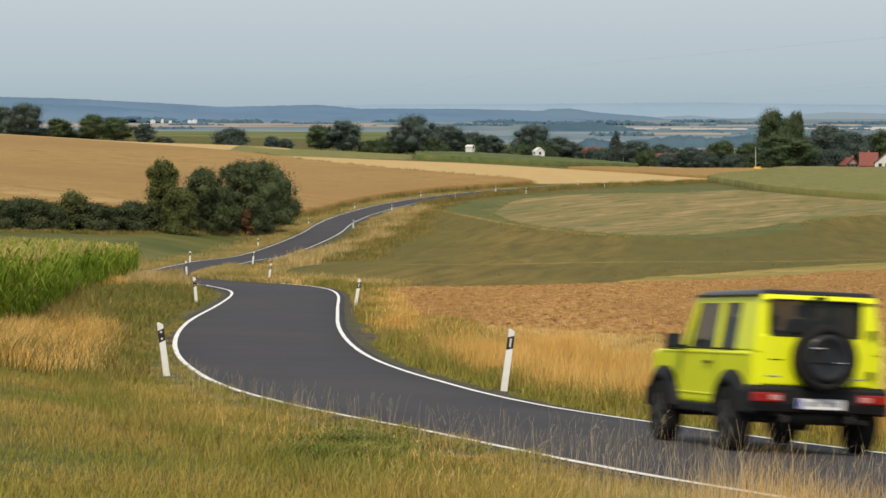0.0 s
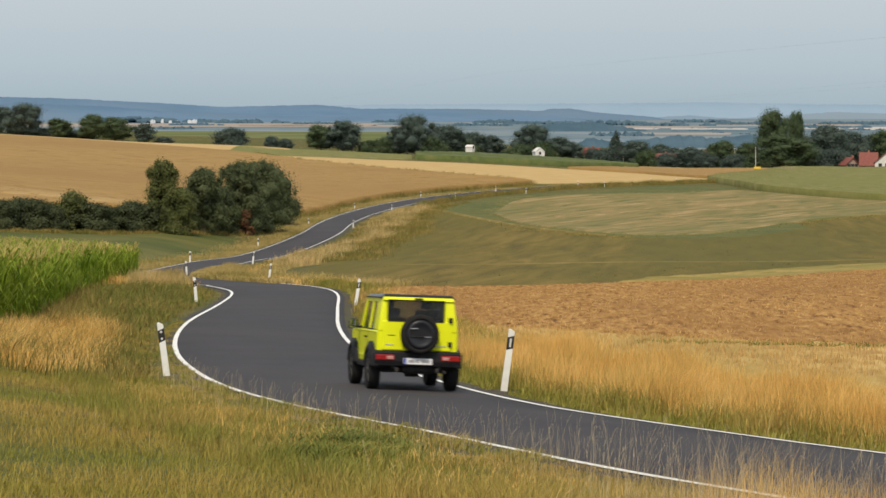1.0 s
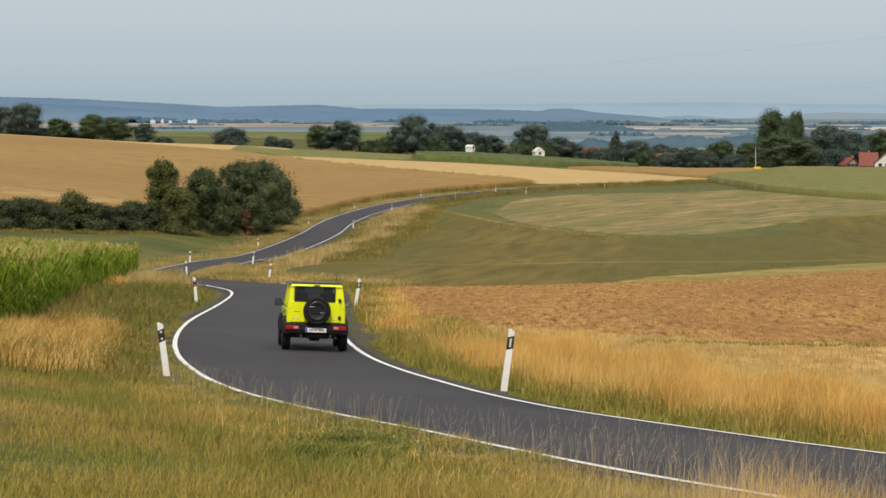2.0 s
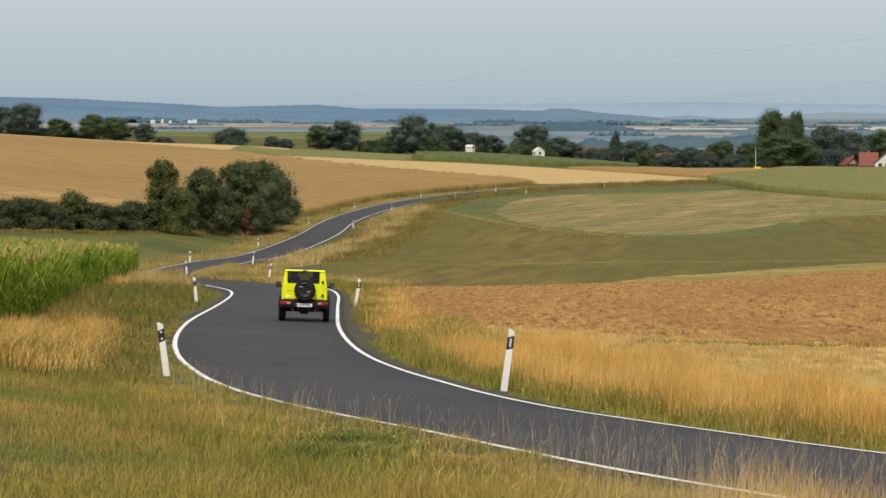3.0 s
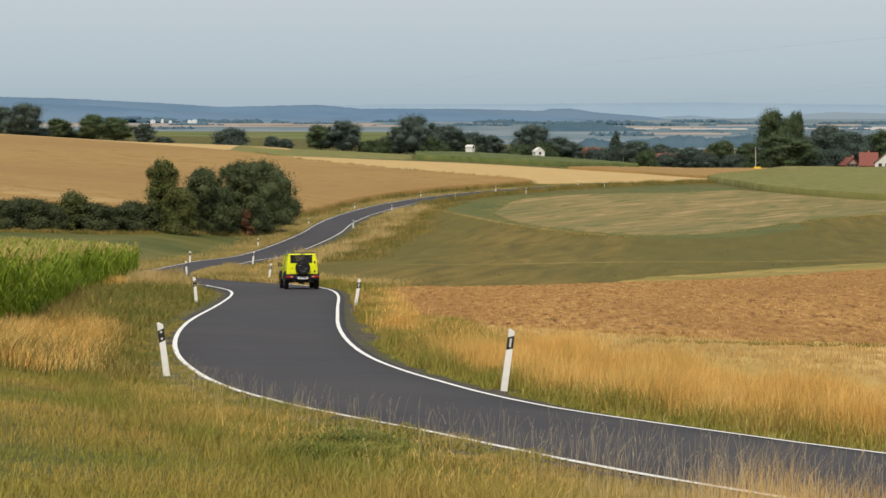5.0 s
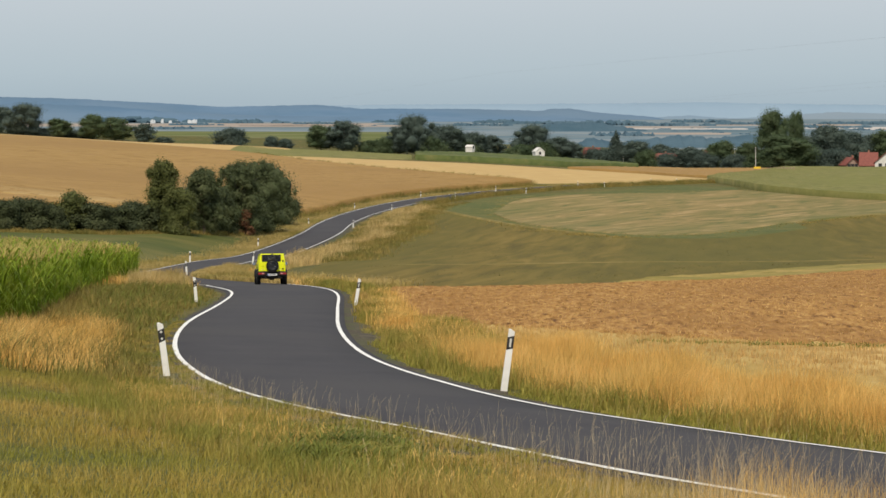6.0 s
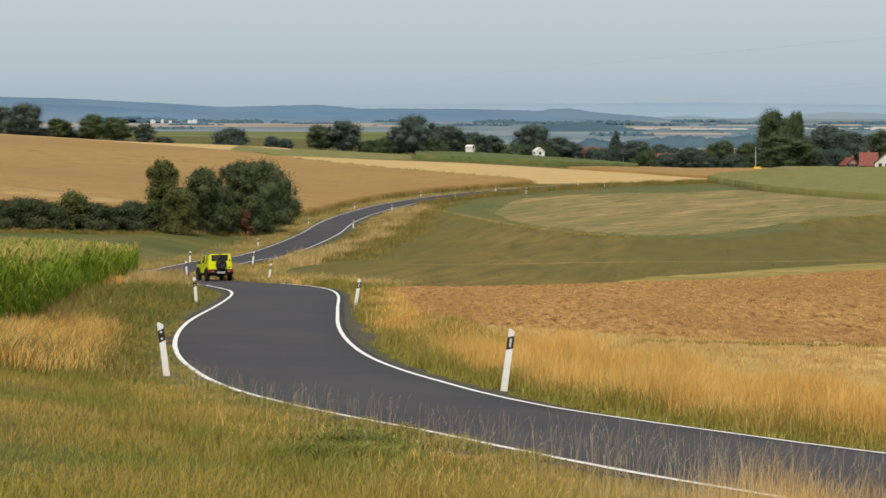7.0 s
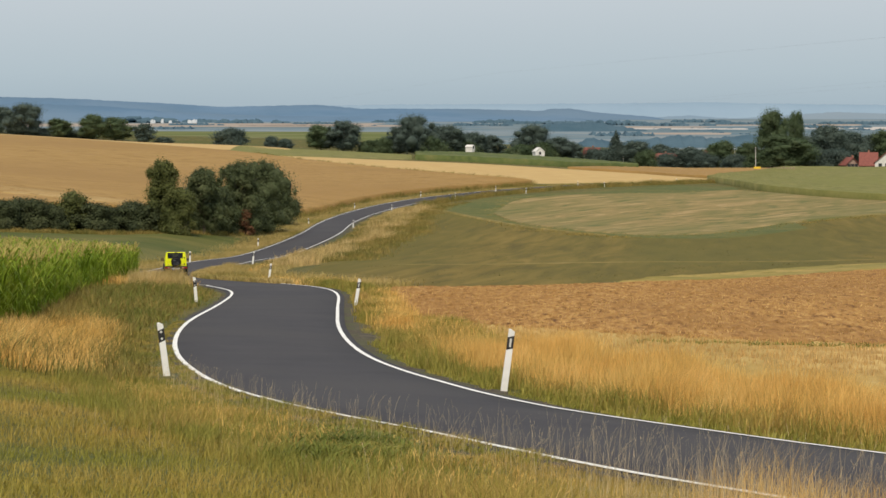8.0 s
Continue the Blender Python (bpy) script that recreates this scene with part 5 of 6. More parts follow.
def crown(lumps, count, size, rng, jitter=0.3):
    """Leaf clumps over the skins of several lumps, each a small bent quad."""
    lumps = np.array(lumps, float)            # x, y, z, rx, rz
    wt = lumps[:, 3] * lumps[:, 4]
    k = rng.choice(len(lumps), count, p=wt / wt.sum())
    d = rng.normal(0, 1, (count, 3))
    d /= np.linalg.norm(d, axis=1)[:, None]
    r = np.where(rng.random(count) < 0.22, rng.uniform(1.0, 1.45, count), rng.uniform(0.55, 1.1, count))
    c = lumps[k]
    p = c[:, :3] + d * np.stack([c[:, 3], c[:, 3], c[:, 4]], 1) * r[:, None]
    p = p + rng.normal(0, 0.2, (count, 3)) * c[:, 3:4]
    nrm = d * 0.8 + np.array([0, 0, 0.25]) + rng.normal(0, jitter, (count, 3))
    nrm /= np.linalg.norm(nrm, axis=1)[:, None]
    a = np.cross(nrm, rng.normal(0, 1, (count, 3)))
    a /= np.linalg.norm(a, axis=1)[:, None]
    b = np.cross(nrm, a)
    s = size * rng.uniform(0.5, 1.4, count)[:, None]
    v = np.stack([p - a * s, p - b * s * 0.55 + nrm * s * 0.25, p + a * s, p + b * s * 0.55 + nrm * s * 0.2], 1).reshape(-1, 3)
    loops = (np.arange(count)[:, None] * 4 + np.array([[0, 1, 2, 3]])).ravel()
    counts = np.full(count, 4)
    # the dense twiggy inside of each lump
    bm = bmesh.new()
    bmesh.ops.create_icosphere(bm, subdivisions=2, radius=1)
    sv = np.array([q.co[:] for q in bm.verts])
    sf = np.array([[q.index for q in f.verts] for f in bm.faces])
    bm.free()
    for x, y, z, rx, rz in lumps:
        k = sv * np.array([rx, rx, rz]) * 0.66 * rng.uniform(0.82, 1.12, (len(sv), 1)) + np.array([x, y, z])
        loops = np.concatenate([loops, (sf + len(v)).ravel()])
        counts = np.concatenate([counts, np.full(len(sf), 3)])
        v = np.concatenate([v, k])
    return v, loops, counts


def tree(name, h, w, shape, leaves, size, material, label, category, seed, trunk=0.25, sprigs=0):
    """shape: round, tall, cone, wide or bush."""
    rng = np.random.default_rng(seed)
    t = new(name)
    lumps = []
    n = {"round": 48, "tall": 44, "cone": 22, "wide": 52, "bush": 40}[shape]
    for i in range(n):
        f = (i + 0.5) / n
        a = rng.uniform(0, 6.283)
        if shape == "cone":
            z, rad = h * (0.1 + 0.85 * f), w * 0.5 * (1.02 - f)
            q = rad * 0.4
            lumps.append((q * math.cos(a), q * math.sin(a), z, rad * 0.75 + 0.02 * w, h * 0.1))
            continue
        lo = {"round": trunk, "tall": trunk * 0.8, "wide": trunk, "bush": 0.02}[shape]
        z = h * (lo + (0.93 - lo) * f)
        g = (f - 0.42) / 0.62
        env = math.sqrt(max(0.06, 1 - g * g)) if shape != "bush" else math.sqrt(max(0.08, 1 - f * f * 0.9))
        q = w * 0.5 * env * rng.uniform(0.2, 0.85 if shape != "tall" else 0.85 - 0.2 * f)
        rr = w * rng.uniform(0.08, 0.19) * (0.75 + 0.35 * env)
        lumps.append((q * math.cos(a), q * math.sin(a), min(z, h - rr * 0.7), rr, rr * rng.uniform(0.7, 1.05)))
    for i in range(sprigs):                   # upright twigs that break the outline
        a, q = rng.uniform(0, 6.283), w * rng.uniform(0.05, 0.36)
        rise = math.sqrt(max(0.05, 1 - (q / (w * 0.56)) ** 2))
        lumps.append((q * math.cos(a), q * math.sin(a), h * (0.5 + 0.46 * rise) - rng.uniform(0, 0.1) * h, 0.2 + 0.02 * w, rng.uniform(0.05, 0.1) * h))
    bm = bmesh.new()
    th = h * (0.75 if shape != "bush" else 0.5)
    tube([(0, 0, -0.3), (0.02 * w, 0.01 * w, th * 0.35), (-0.02 * w, 0.02 * w, th * 0.7), (0.01 * w, 0, th)], [h * 0.032, h * 0.024, h * 0.015, h * 0.005], 7, bm)
    for x, y, z, *_ in lumps[::2]:
        z0 = min(z * 0.6, th * 0.85)
        tube([(0, 0, z0), (x * 0.5, y * 0.5, (z0 + z) / 2 + 0.03 * h), (x, y, z)], [h * 0.012, h * 0.008, h * 0.003], 5, bm)
    part("trunk", bm, M_BARK, t)
    me = fast_mesh("crown", *crown(lumps, leaves, size, rng), material)
    c = new("crown", me)
    c.parent = t
    return tagged(t, label, category)


def again(t, m):
    """A copy at the pose m whatever the size of the first."""
    return copy_thing(t, m @ Matrix.Diagonal((1 / t.scale[0], 1 / t.scale[1], 1 / t.scale[2], 1)))


def stand(t, x, y, turn=0, s=1.0, sz=None):
    t.matrix_basis = Matrix.Translation((x, y, float(land(x, y)) - 0.05)) @ Matrix.Rotation(radians(turn), 4, "Z") @ Matrix.Diagonal((s, s, sz or s, 1))
    return t


def hedge_row():
    G = "trees and bushes of the field hedge"
    # the tall ones
    for k, (x, y, h, w, shape, mt, lab) in enumerate((
            (-31.8, 285, 8.2, 4.8, "tall", M_LEAF_LIGHT, "slender mid green hedge tree with loose crown"),
            (-27.6, 290, 7.7, 5.4, "round", M_LEAF, "dark green rounded tree in the hedge"),
            (-24.6, 304, 8.7, 7.0, "tall", M_LEAF, "tall grey green tree in the hedge"),
            (-23.2, 317, 8.9, 8.6, "round", M_LEAF, "broad dark green tree at the hedge's end"),
            (-22.2, 345, 5.2, 6.2, "bush", M_LEAF, "large dark bush at the end of the hedge"),
            (-26.6, 298, 5.4, 5.0, "bush", M_LEAF, "dense dark bush under the hedge trees"),
            (-23.2, 311, 4.4, 5.5, "bush", M_LEAF, "dense dark bush under the hedge trees"),
            (-29.6, 282, 5.2, 4.6, "bush", M_LEAF_LIGHT, "olive green bush under the hedge trees"))):
        stand(tagged(tree("hedge_tree" if shape != "bush" else "bush", h, w, shape, 24000, 0.1, mt, lab, "tree" if shape != "bush" else "bush", 40 + k, 0.12, sprigs=26 if shape != "bush" else 8), group=G), x, y, k * 50)
    stand(tagged(tree("withered_bush", 3.3, 1.9, "bush", 1600, 0.12, M_LEAF_DRY, "withered red brown bush beside the hedge", "bush", 60), group=G), -23.8, 302.5)
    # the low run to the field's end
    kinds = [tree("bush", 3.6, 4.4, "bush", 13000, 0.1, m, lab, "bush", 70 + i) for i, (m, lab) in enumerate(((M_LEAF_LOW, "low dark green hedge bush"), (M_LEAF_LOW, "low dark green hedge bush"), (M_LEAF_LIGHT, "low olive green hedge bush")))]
    rng = np.random.default_rng(9)
    placed = set()
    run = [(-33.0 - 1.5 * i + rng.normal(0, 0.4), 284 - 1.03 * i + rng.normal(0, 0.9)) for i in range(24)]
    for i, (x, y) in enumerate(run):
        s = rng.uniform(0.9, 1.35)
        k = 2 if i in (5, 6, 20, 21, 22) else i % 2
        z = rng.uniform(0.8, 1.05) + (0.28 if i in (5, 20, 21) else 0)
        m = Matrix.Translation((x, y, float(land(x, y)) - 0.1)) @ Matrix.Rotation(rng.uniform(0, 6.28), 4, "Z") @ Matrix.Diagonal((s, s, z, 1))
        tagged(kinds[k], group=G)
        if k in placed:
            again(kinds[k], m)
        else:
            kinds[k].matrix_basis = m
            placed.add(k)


hedge_row()


def far_trees():
    G = "far trees round the village"
    wide = {"round": 9, "wide": 12, "tall": 8, "cone": 4.6, "bush": 8}
    kinds = {}
    for i, (s, tone, lab, cat) in enumerate((("round", 0, "dark green rounded tree at the field's edge", "tree"), ("round", 0, "dark green rounded tree at the field's edge", "tree"), ("wide", 0, "broad dark green tree on the brow", "tree"),
                                             ("tall", 1, "tall full poplar-like tree near the village", "tree"), ("cone", 0, "dark pointed conifer near the village", "conifer"), ("bush", 0, "dark green bush at the field's edge", "bush"),
                                             ("bush", 1, "mid green bush at the field's edge", "bush"), ("round", 1, "mid green rounded tree at the field's edge", "tree"))):
        h = 10.0 if s != "bush" else 5.0
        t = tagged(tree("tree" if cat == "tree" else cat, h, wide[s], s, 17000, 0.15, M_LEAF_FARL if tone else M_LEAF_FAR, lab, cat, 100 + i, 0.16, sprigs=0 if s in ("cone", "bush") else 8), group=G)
        kinds.setdefault((s, tone), []).append(t)
    used = set()
    rng = np.random.default_rng(77)
    #        direction right of the view, distance, height, width, kind
    west = [(42, 850, 10.5, 13.5, "wide"), (105, 850, 6.5, 8, "round"), (165, 848, 8.5, 9, "round"), (205, 850, 8, 9.5, "round"), (257, 850, 6.5, 7.5, "round"), (2, 860, 9, 8, "round"), (410, 840, 5.5, 12, "bush"),
            (480, 838, 3.6, 5, "bush"), (505, 838, 3, 6, "bush"), (290, 850, 2.2, 7, "bush"), (130, 856, 2.4, 14, "bush"), (60, 858, 2.4, 16, "bush")]
    mid = [(568, 826, 8.2, 9.5, "round"), (608, 822, 10, 11, "round"), (655, 824, 4, 9, "bush"), (682, 826, 5, 8, "bush"), (705, 828, 9, 9.5, "round"), (737, 826, 12.6, 13, "wide"), (790, 834, 10, 11, "round"), (838, 845, 8.2, 8, "round"), (872, 850, 7.5, 8, "round"),
           (940, 852, 11.4, 13, "wide"), (985, 852, 8, 10, "round"), (1010, 850, 7, 8, "round"), (918, 840, 4.8, 9.5, "bush"), (765, 824, 6, 9, "bush"), (820, 836, 5.5, 9, "bush"), (960, 846, 6, 10, "bush")]
    east = [(1090, 830, 11, 7, "cone"), (1125, 828, 8.5, 9, "round"), (1145, 760, 5.2, 7, "bush"), (1192, 850, 7, 9, "round"), (1218, 800, 7, 9.5, "round"), (1275, 800, 9, 9.5, "round"), (1325, 800, 8.5, 8.5, "round"), (1368, 790, 18.4, 10.2, "round"), (1408, 800, 18.2, 6, "tall"),
            (1390, 775, 10.5, 17, "round"), (1460, 800, 14, 14, "round"), (1500, 830, 12.5, 12, "round"), (1540, 840, 12, 12, "round"), (1572, 830, 13, 12, "round"), (1430, 810, 11, 10, "round"), (1050, 850, 5, 8, "bush"), (1070, 840, 5, 8, "bush"), (1350, 775, 5, 10, "bush"), (1245, 795, 5, 9, "bush"), (1180, 800, 4.5, 9, "bush"), (1300, 790, 4.5, 9, "bush"), (1480, 775, 6, 12, "bush"), (1165, 860, 7, 8, "round")]
    light = {("round", 105), ("round", 165), ("round", 205), ("round", 568), ("bush", 655), ("bush", 765), ("bush", 820), ("bush", 918), ("bush", 1145), ("round", 1390), ("round", 1368), ("round", 1275), ("round", 1325), ("bush", 1350), ("round", 1572), ("bush", 960), ("bush", 682)}
    for rows in (west, mid, east):
        for px, y, h, w, s in rows:
            x = (px - 784) / 4446 * y
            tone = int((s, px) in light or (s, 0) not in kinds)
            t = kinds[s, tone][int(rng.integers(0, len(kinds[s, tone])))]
            h0, w0 = 5.0 if s == "bush" else 10.0, wide[s]
            m = Matrix.Translation((x, y, float(land(x, y)) - 0.2)) @ Matrix.Rotation(rng.uniform(0, 6.28), 4, "Z") @ Matrix.Diagonal((1.22 * w / w0, 1.22 * w / w0, 1.03 * h / h0, 1))
            if t in used:
                again(t, m)
            else:
                t.matrix_basis = m
                used.add(t)
    for t in [t for k in kinds.values() for t in k if t not in used]:
        t.matrix_basis = Matrix.Translation((-170, 868, float(land(-170, 868))))


far_trees()

# ---- village houses ----
M_WALLW = mat("white_render", [(0.62, 0.6, 0.56), (0.76, 0.75, 0.72)], 0.8, rough=0.85, bump=0.01, bump_scale=20)
M_WALLB = mat("brick_wall", [(0.22, 0.1, 0.07), (0.33, 0.17, 0.12)], 1.5, rough=0.9, bump=0.02, bump_scale=12)
M_WALLP = mat("pinkish_brick_wall", [(0.3, 0.2, 0.16), (0.4, 0.28, 0.23)], 1.5, rough=0.9, bump=0.02, bump_scale=12)
M_TILE = mat("red_roof_tiles", [(0.17, 0.05, 0.039), (0.24, 0.075, 0.056)], 1.5, rough=0.8, bump=0.03, bump_scale=6)
M_PANE = mat("dark_window_pane", [(0.03, 0.035, 0.04), (0.05, 0.055, 0.06)], 2, rough=0.1)
M_YELLOW = mat("yellow_sign_paint", [(0.75, 0.5, 0.02), (0.8, 0.56, 0.04)], 2, rough=0.5)


def house(px, y, w, d, wall_h, ridge, wall, turn, label, lift=0.0, tiles=None, plain=False):
    x = (px - 784) / 4446 * y
    hs = new("house")
    part("wall", prism([(-w / 2, -0.5), (w / 2, -0.5), (w / 2, wall_h), (0, ridge - 0.15), (-w / 2, wall_h)], "y", -d / 2, d / 2), wall, hs)
    eave = 0.12 if plain else 0.5
    for s in (-1, 1):
        k = (ridge - wall_h) / (w / 2)
        part("roof", prism([(0, ridge - 0.12), (s * (w / 2 + eave), wall_h - eave * k - 0.12), (s * (w / 2 + eave), wall_h - eave * k + 0.1), (0, ridge + 0.1)], "y", -d / 2 - 0.8 * eave, d / 2 + 0.8 * eave), tiles or M_TILE, hs, "pale sheet roof slope" if tiles else "red tiled roof slope")
    if not plain:
        part("chimney", box(0.6, 1.2, -0.3, 0.3, ridge - 0.9, ridge + 0.7, 0.03), M_WALLB, hs)
    for i in (() if plain else (-1, 0, 1)):
        part("window", box(i * w * 0.28 - 0.5, i * w * 0.28 + 0.5, -d / 2 - 0.06, -d / 2 + 0.02, wall_h * 0.35, wall_h * 0.35 + 1.3, 0.02), M_PANE, hs)
        part("window", box(-w / 2 - 0.06, -w / 2 + 0.02, i * d * 0.28 - 0.5, i * d * 0.28 + 0.5, wall_h * 0.35, wall_h * 0.35 + 1.3, 0.02), M_PANE, hs)
    part("gable_window", box(-0.35, 0.35, -d / 2 - 0.05, -d / 2 + 0.03, wall_h * 0.5, wall_h * 0.5 + 0.9, 0.02), M_PANE, hs)
    hs.matrix_basis = Matrix.Translation((x, y, float(land(x, y)) + lift)) @ pose(0, 0, 0, 0, 0, turn)
    return tagged(hs, label, "house", "village houses")


house(1574, 745, 7.0, 9, 2.6, 5.6, M_WALLW, -20, "white rendered house with red tiled roof")
house(1537, 765, 6.0, 5.0, 2.0, 5.4, M_WALLB, 80, "brick house with steep red tiled roof")
house(1503, 768, 4.0, 6, 2.0, 3.9, M_WALLP, 10, "low pinkish brick outbuilding with gable")
house(1178, 825, 5.0, 7, 2.0, 4.8, M_WALLB, 85, "brick farmhouse with dull red roof")
house(1248, 830, 5.0, 7, 2.6, 5.8, M_WALLB, 80, "brick farmhouse half hidden by trees")
house(953, 800, 3.0, 4, 2.0, 3.2, M_WALLW, 12, "small white gabled house among trees", 0.9, M_WALLW, True)
house(1048, 852, 3.6, 5, 3.4, 5.2, M_WALLW, 70, "pale house with red roof behind trees")
house(832, 800, 1.7, 2.4, 1.2, 1.7, M_WALLW, 60, "small white building behind the maize", 2.0, M_WALLW, True)


def roadside_sign():
    s = new("yellow_sign")
    part("board", box(-0.95, 0.95, -0.04, 0.04, 1.0, 1.75, 0.02), M_YELLOW, s)
    for k in (-0.7, 0.7):
        part("leg", box(k - 0.05, k + 0.05, 0.04, 0.12, -0.4, 1.7, 0.01), M_STEEL, s)
    x = (1340 - 784) / 4446 * 700
    s.matrix_basis = Matrix.Translation((x, 700, float(land(x, 700)) - 0.6))
    tagged(s, "yellow place-name board on two posts", "road sign")


roadside_sign()


def paddock_fence():
    """Pale posts and rails behind the crop, near the road sign."""
    f = new("paddock_fence")
    for k in range(9):
        part("post", box(k * 0.95 - 0.07, k * 0.95 + 0.07, -0.07, 0.07, -0.6, 1.15 + 0.12 * (k % 3), 0.015), M_WALLP, f)
    for z in (0.45, 0.95):
        part("rail", box(-0.1, 7.7, -0.1, -0.07, z, z + 0.12, 0.01), M_WALLP, f)
    x = (1358 - 784) / 4446 * 700
    f.matrix_basis = Matrix.Translation((x, 700, float(land(x, 700)) - 0.1)) @ pose(0, 0, 0, 0, 0, 8)
    tagged(f, "weathered pale wooden paddock fence behind the crop", "fence")


paddock_fence()


def utility_poles():
    first = None
    for px, y, h in ((1220, 800, 7.5), (1337, 760, 7.0), (1300, 820, 8.0), (1103, 826, 4.5)):
        x = (px - 784) / 4446 * y
        m = Matrix.Translation((x, y, float(land(x, y)) - 0.2)) @ Matrix.Diagonal((1, 1, h / 8, 1))
        if first is None:
            first = new("utility_pole")
            part("mast", tube([(0, 0, -0.4), (0, 0, 8)], [0.08, 0.06], 10), M_POST, first)
            part("crossarm", box(-0.8, 0.8, -0.06, 0.06, 7.5, 7.65, 0.01), M_STEEL, first)
            tagged(first, "pale wooden utility pole near the village", "utility pole", "utility poles")
            first.matrix_basis = m
        else:
            again(first, m)


utility_poles()

# ---- far plain, hills and woods, haze blue mixed into their colours ----
M_PLAIN = mat("haze_tinted_plain", [(0.118, 0.182, 0.232), (0.15, 0.21, 0.255), (0.225, 0.255, 0.27), (0.138, 0.2, 0.245), (0.27, 0.285, 0.29)], 0.012, rough=1.0, detail=3, stretch=(0.45, 0.5, 1), spread=(0.34, 0.66), second=((0.085, 0.135, 0.155), 0.005, 0.6), spec=0.0)
M_HILL = mat("haze_tinted_hill", [(0.1, 0.172, 0.262), (0.138, 0.212, 0.305)], 0.012, rough=1.0, detail=7, second=((0.14, 0.19, 0.235), 0.004, 0.6), stretch=(0.5, 1, 2), spec=0.0)
M_HILL2 = mat("haze_tinted_far_hill", [(0.225, 0.312, 0.4), (0.255, 0.34, 0.425)], 0.004, rough=1.0, detail=4, spec=0.0)
M_HAZE = mat("haze_tinted_pale_hill", [(0.17, 0.252, 0.338), (0.21, 0.288, 0.365)], 0.008, rough=1.0, detail=6, second=((0.22, 0.26, 0.29), 0.006, 0.6), stretch=(0.5, 1, 2), spec=0.0)
M_WOOD = mat("haze_tinted_wood", [(0.06, 0.108, 0.145), (0.09, 0.142, 0.18)], 0.03, rough=1.0, detail=6, bump=2.0, bump_scale=0.2, spec=0.0)
M_FARGREEN = mat("far_green_field", [(0.10, 0.125, 0.05), (0.15, 0.165, 0.07)], 0.02, rough=1.0, second=((0.2, 0.2, 0.11), 0.01, 0.5), spec=0.0)
M_FARWHITE = mat("far_bleached_field", [(0.4, 0.38, 0.36), (0.52, 0.48, 0.45)], 0.02, rough=1.0, spec=0.0)
M_FARPALE = mat("far_pale_field", [(0.27, 0.235, 0.205), (0.36, 0.31, 0.27)], 0.02, rough=1.0, spec=0.0)

patch("far_plain", [(-700, 1250), (700, 1250)], [(-2600, 4900), (2600, 4900)], M_PLAIN, "plain with far fields, coloured blue-green for haze", "plain", height=0.3, n=60, m=40, skirt=False)


def ridge(name, y, spans, material, label, deep=260, rough=1.5, seed=1):
    """A long wooded hill: a bank that rises to a wavy crest and falls away behind."""
    rng = np.random.default_rng(seed)
    n = 900
    px = np.linspace(-500, 2100, n)
    top = np.interp(px, [s[0] for s in spans], [s[1] for s in spans])
    wob = np.convolve(rng.normal(0, 1, n + 40), np.ones(25) / 30, "same")[20:-20] * rough + np.convolve(rng.normal(0, 1, n + 4), np.ones(3) / 3, "valid")[:n] * rough * 0.5
    x = (px - 784) / 4446 * y
    z = EYE_Z + (182 - top) / 4446 * y + wob
    foot = land(x, np.full(n, y)) - 6
    rows = []
    for f, dy in ((0, -deep), (0.35, -deep * 0.6), (0.75, -deep * 0.25), (1, 0), (0.6, deep * 0.4), (0, deep)):
        rows.append(np.stack([x, np.full(n, y + dy), foot + np.maximum(z - foot, 0) * f], 1))
    v = np.stack(rows, 0)
    return tagged(new(name, mesh_from(name, v.reshape(-1, 3), sheet_faces(6, n), material)), label, "hill", kind="structure")


ridge("farthest_hills", 4700, [(-500, 186), (300, 190), (700, 186), (1050, 184), (1250, 182), (1450, 185), (1600, 187), (2100, 180)], M_HILL2, "hills on the horizon, coloured pale blue for haze", 150, 1.0, 1)
ridge("wooded_hills", 4250, [(-500, 165), (0, 172), (150, 176), (300, 184), (400, 190), (520, 187), (560, 186), (640, 193), (760, 193), (860, 194), (960, 197), (975, 193), (1010, 193), (1060, 200), (1150, 207), (1250, 224), (1400, 234), (2100, 240)], M_HILL, "long wooded hills, coloured blue for haze", 150, 0.7, 2)
ridge("hazy_east_hills", 4450, [(-500, 240), (1050, 240), (1150, 209), (1220, 205), (1300, 211), (1400, 204), (1480, 199), (1568, 202), (2100, 205)], M_HAZE, "hills beyond the plain, coloured pale blue for haze", 150, 0.8, 6)
ridge("low_wooded_rise", 3700, [(-500, 190), (60, 184), (200, 190), (300, 199), (420, 204), (600, 208), (720, 205), (860, 212), (1000, 209), (1100, 214), (1200, 226), (1300, 240), (2100, 240)], M_HILL, "low wooded rise, coloured blue for haze", 120, 1.0, 3)
ridge("wooded_bank", 2300, [(-500, 262), (860, 262), (930, 226), (985, 218), (1040, 217), (1100, 226), (1180, 236), (1250, 234), (1330, 238), (1400, 242), (1480, 238), (1560, 236), (2100, 236)], M_WOOD, "wooded bank behind the village, coloured blue-green for haze", 60, 2.0, 4)
ridge("near_wooded_bank", 1500, [(-500, 320), (960, 320), (1010, 262), (1040, 243), (1090, 252), (1150, 246), (1200, 240), (1260, 246), (1330, 239), (1420, 248), (1500, 240), (1600, 246), (2100, 250)], M_WOOD, "dark wooded bank behind the village, coloured bluish for haze", 40, 1.2, 5)


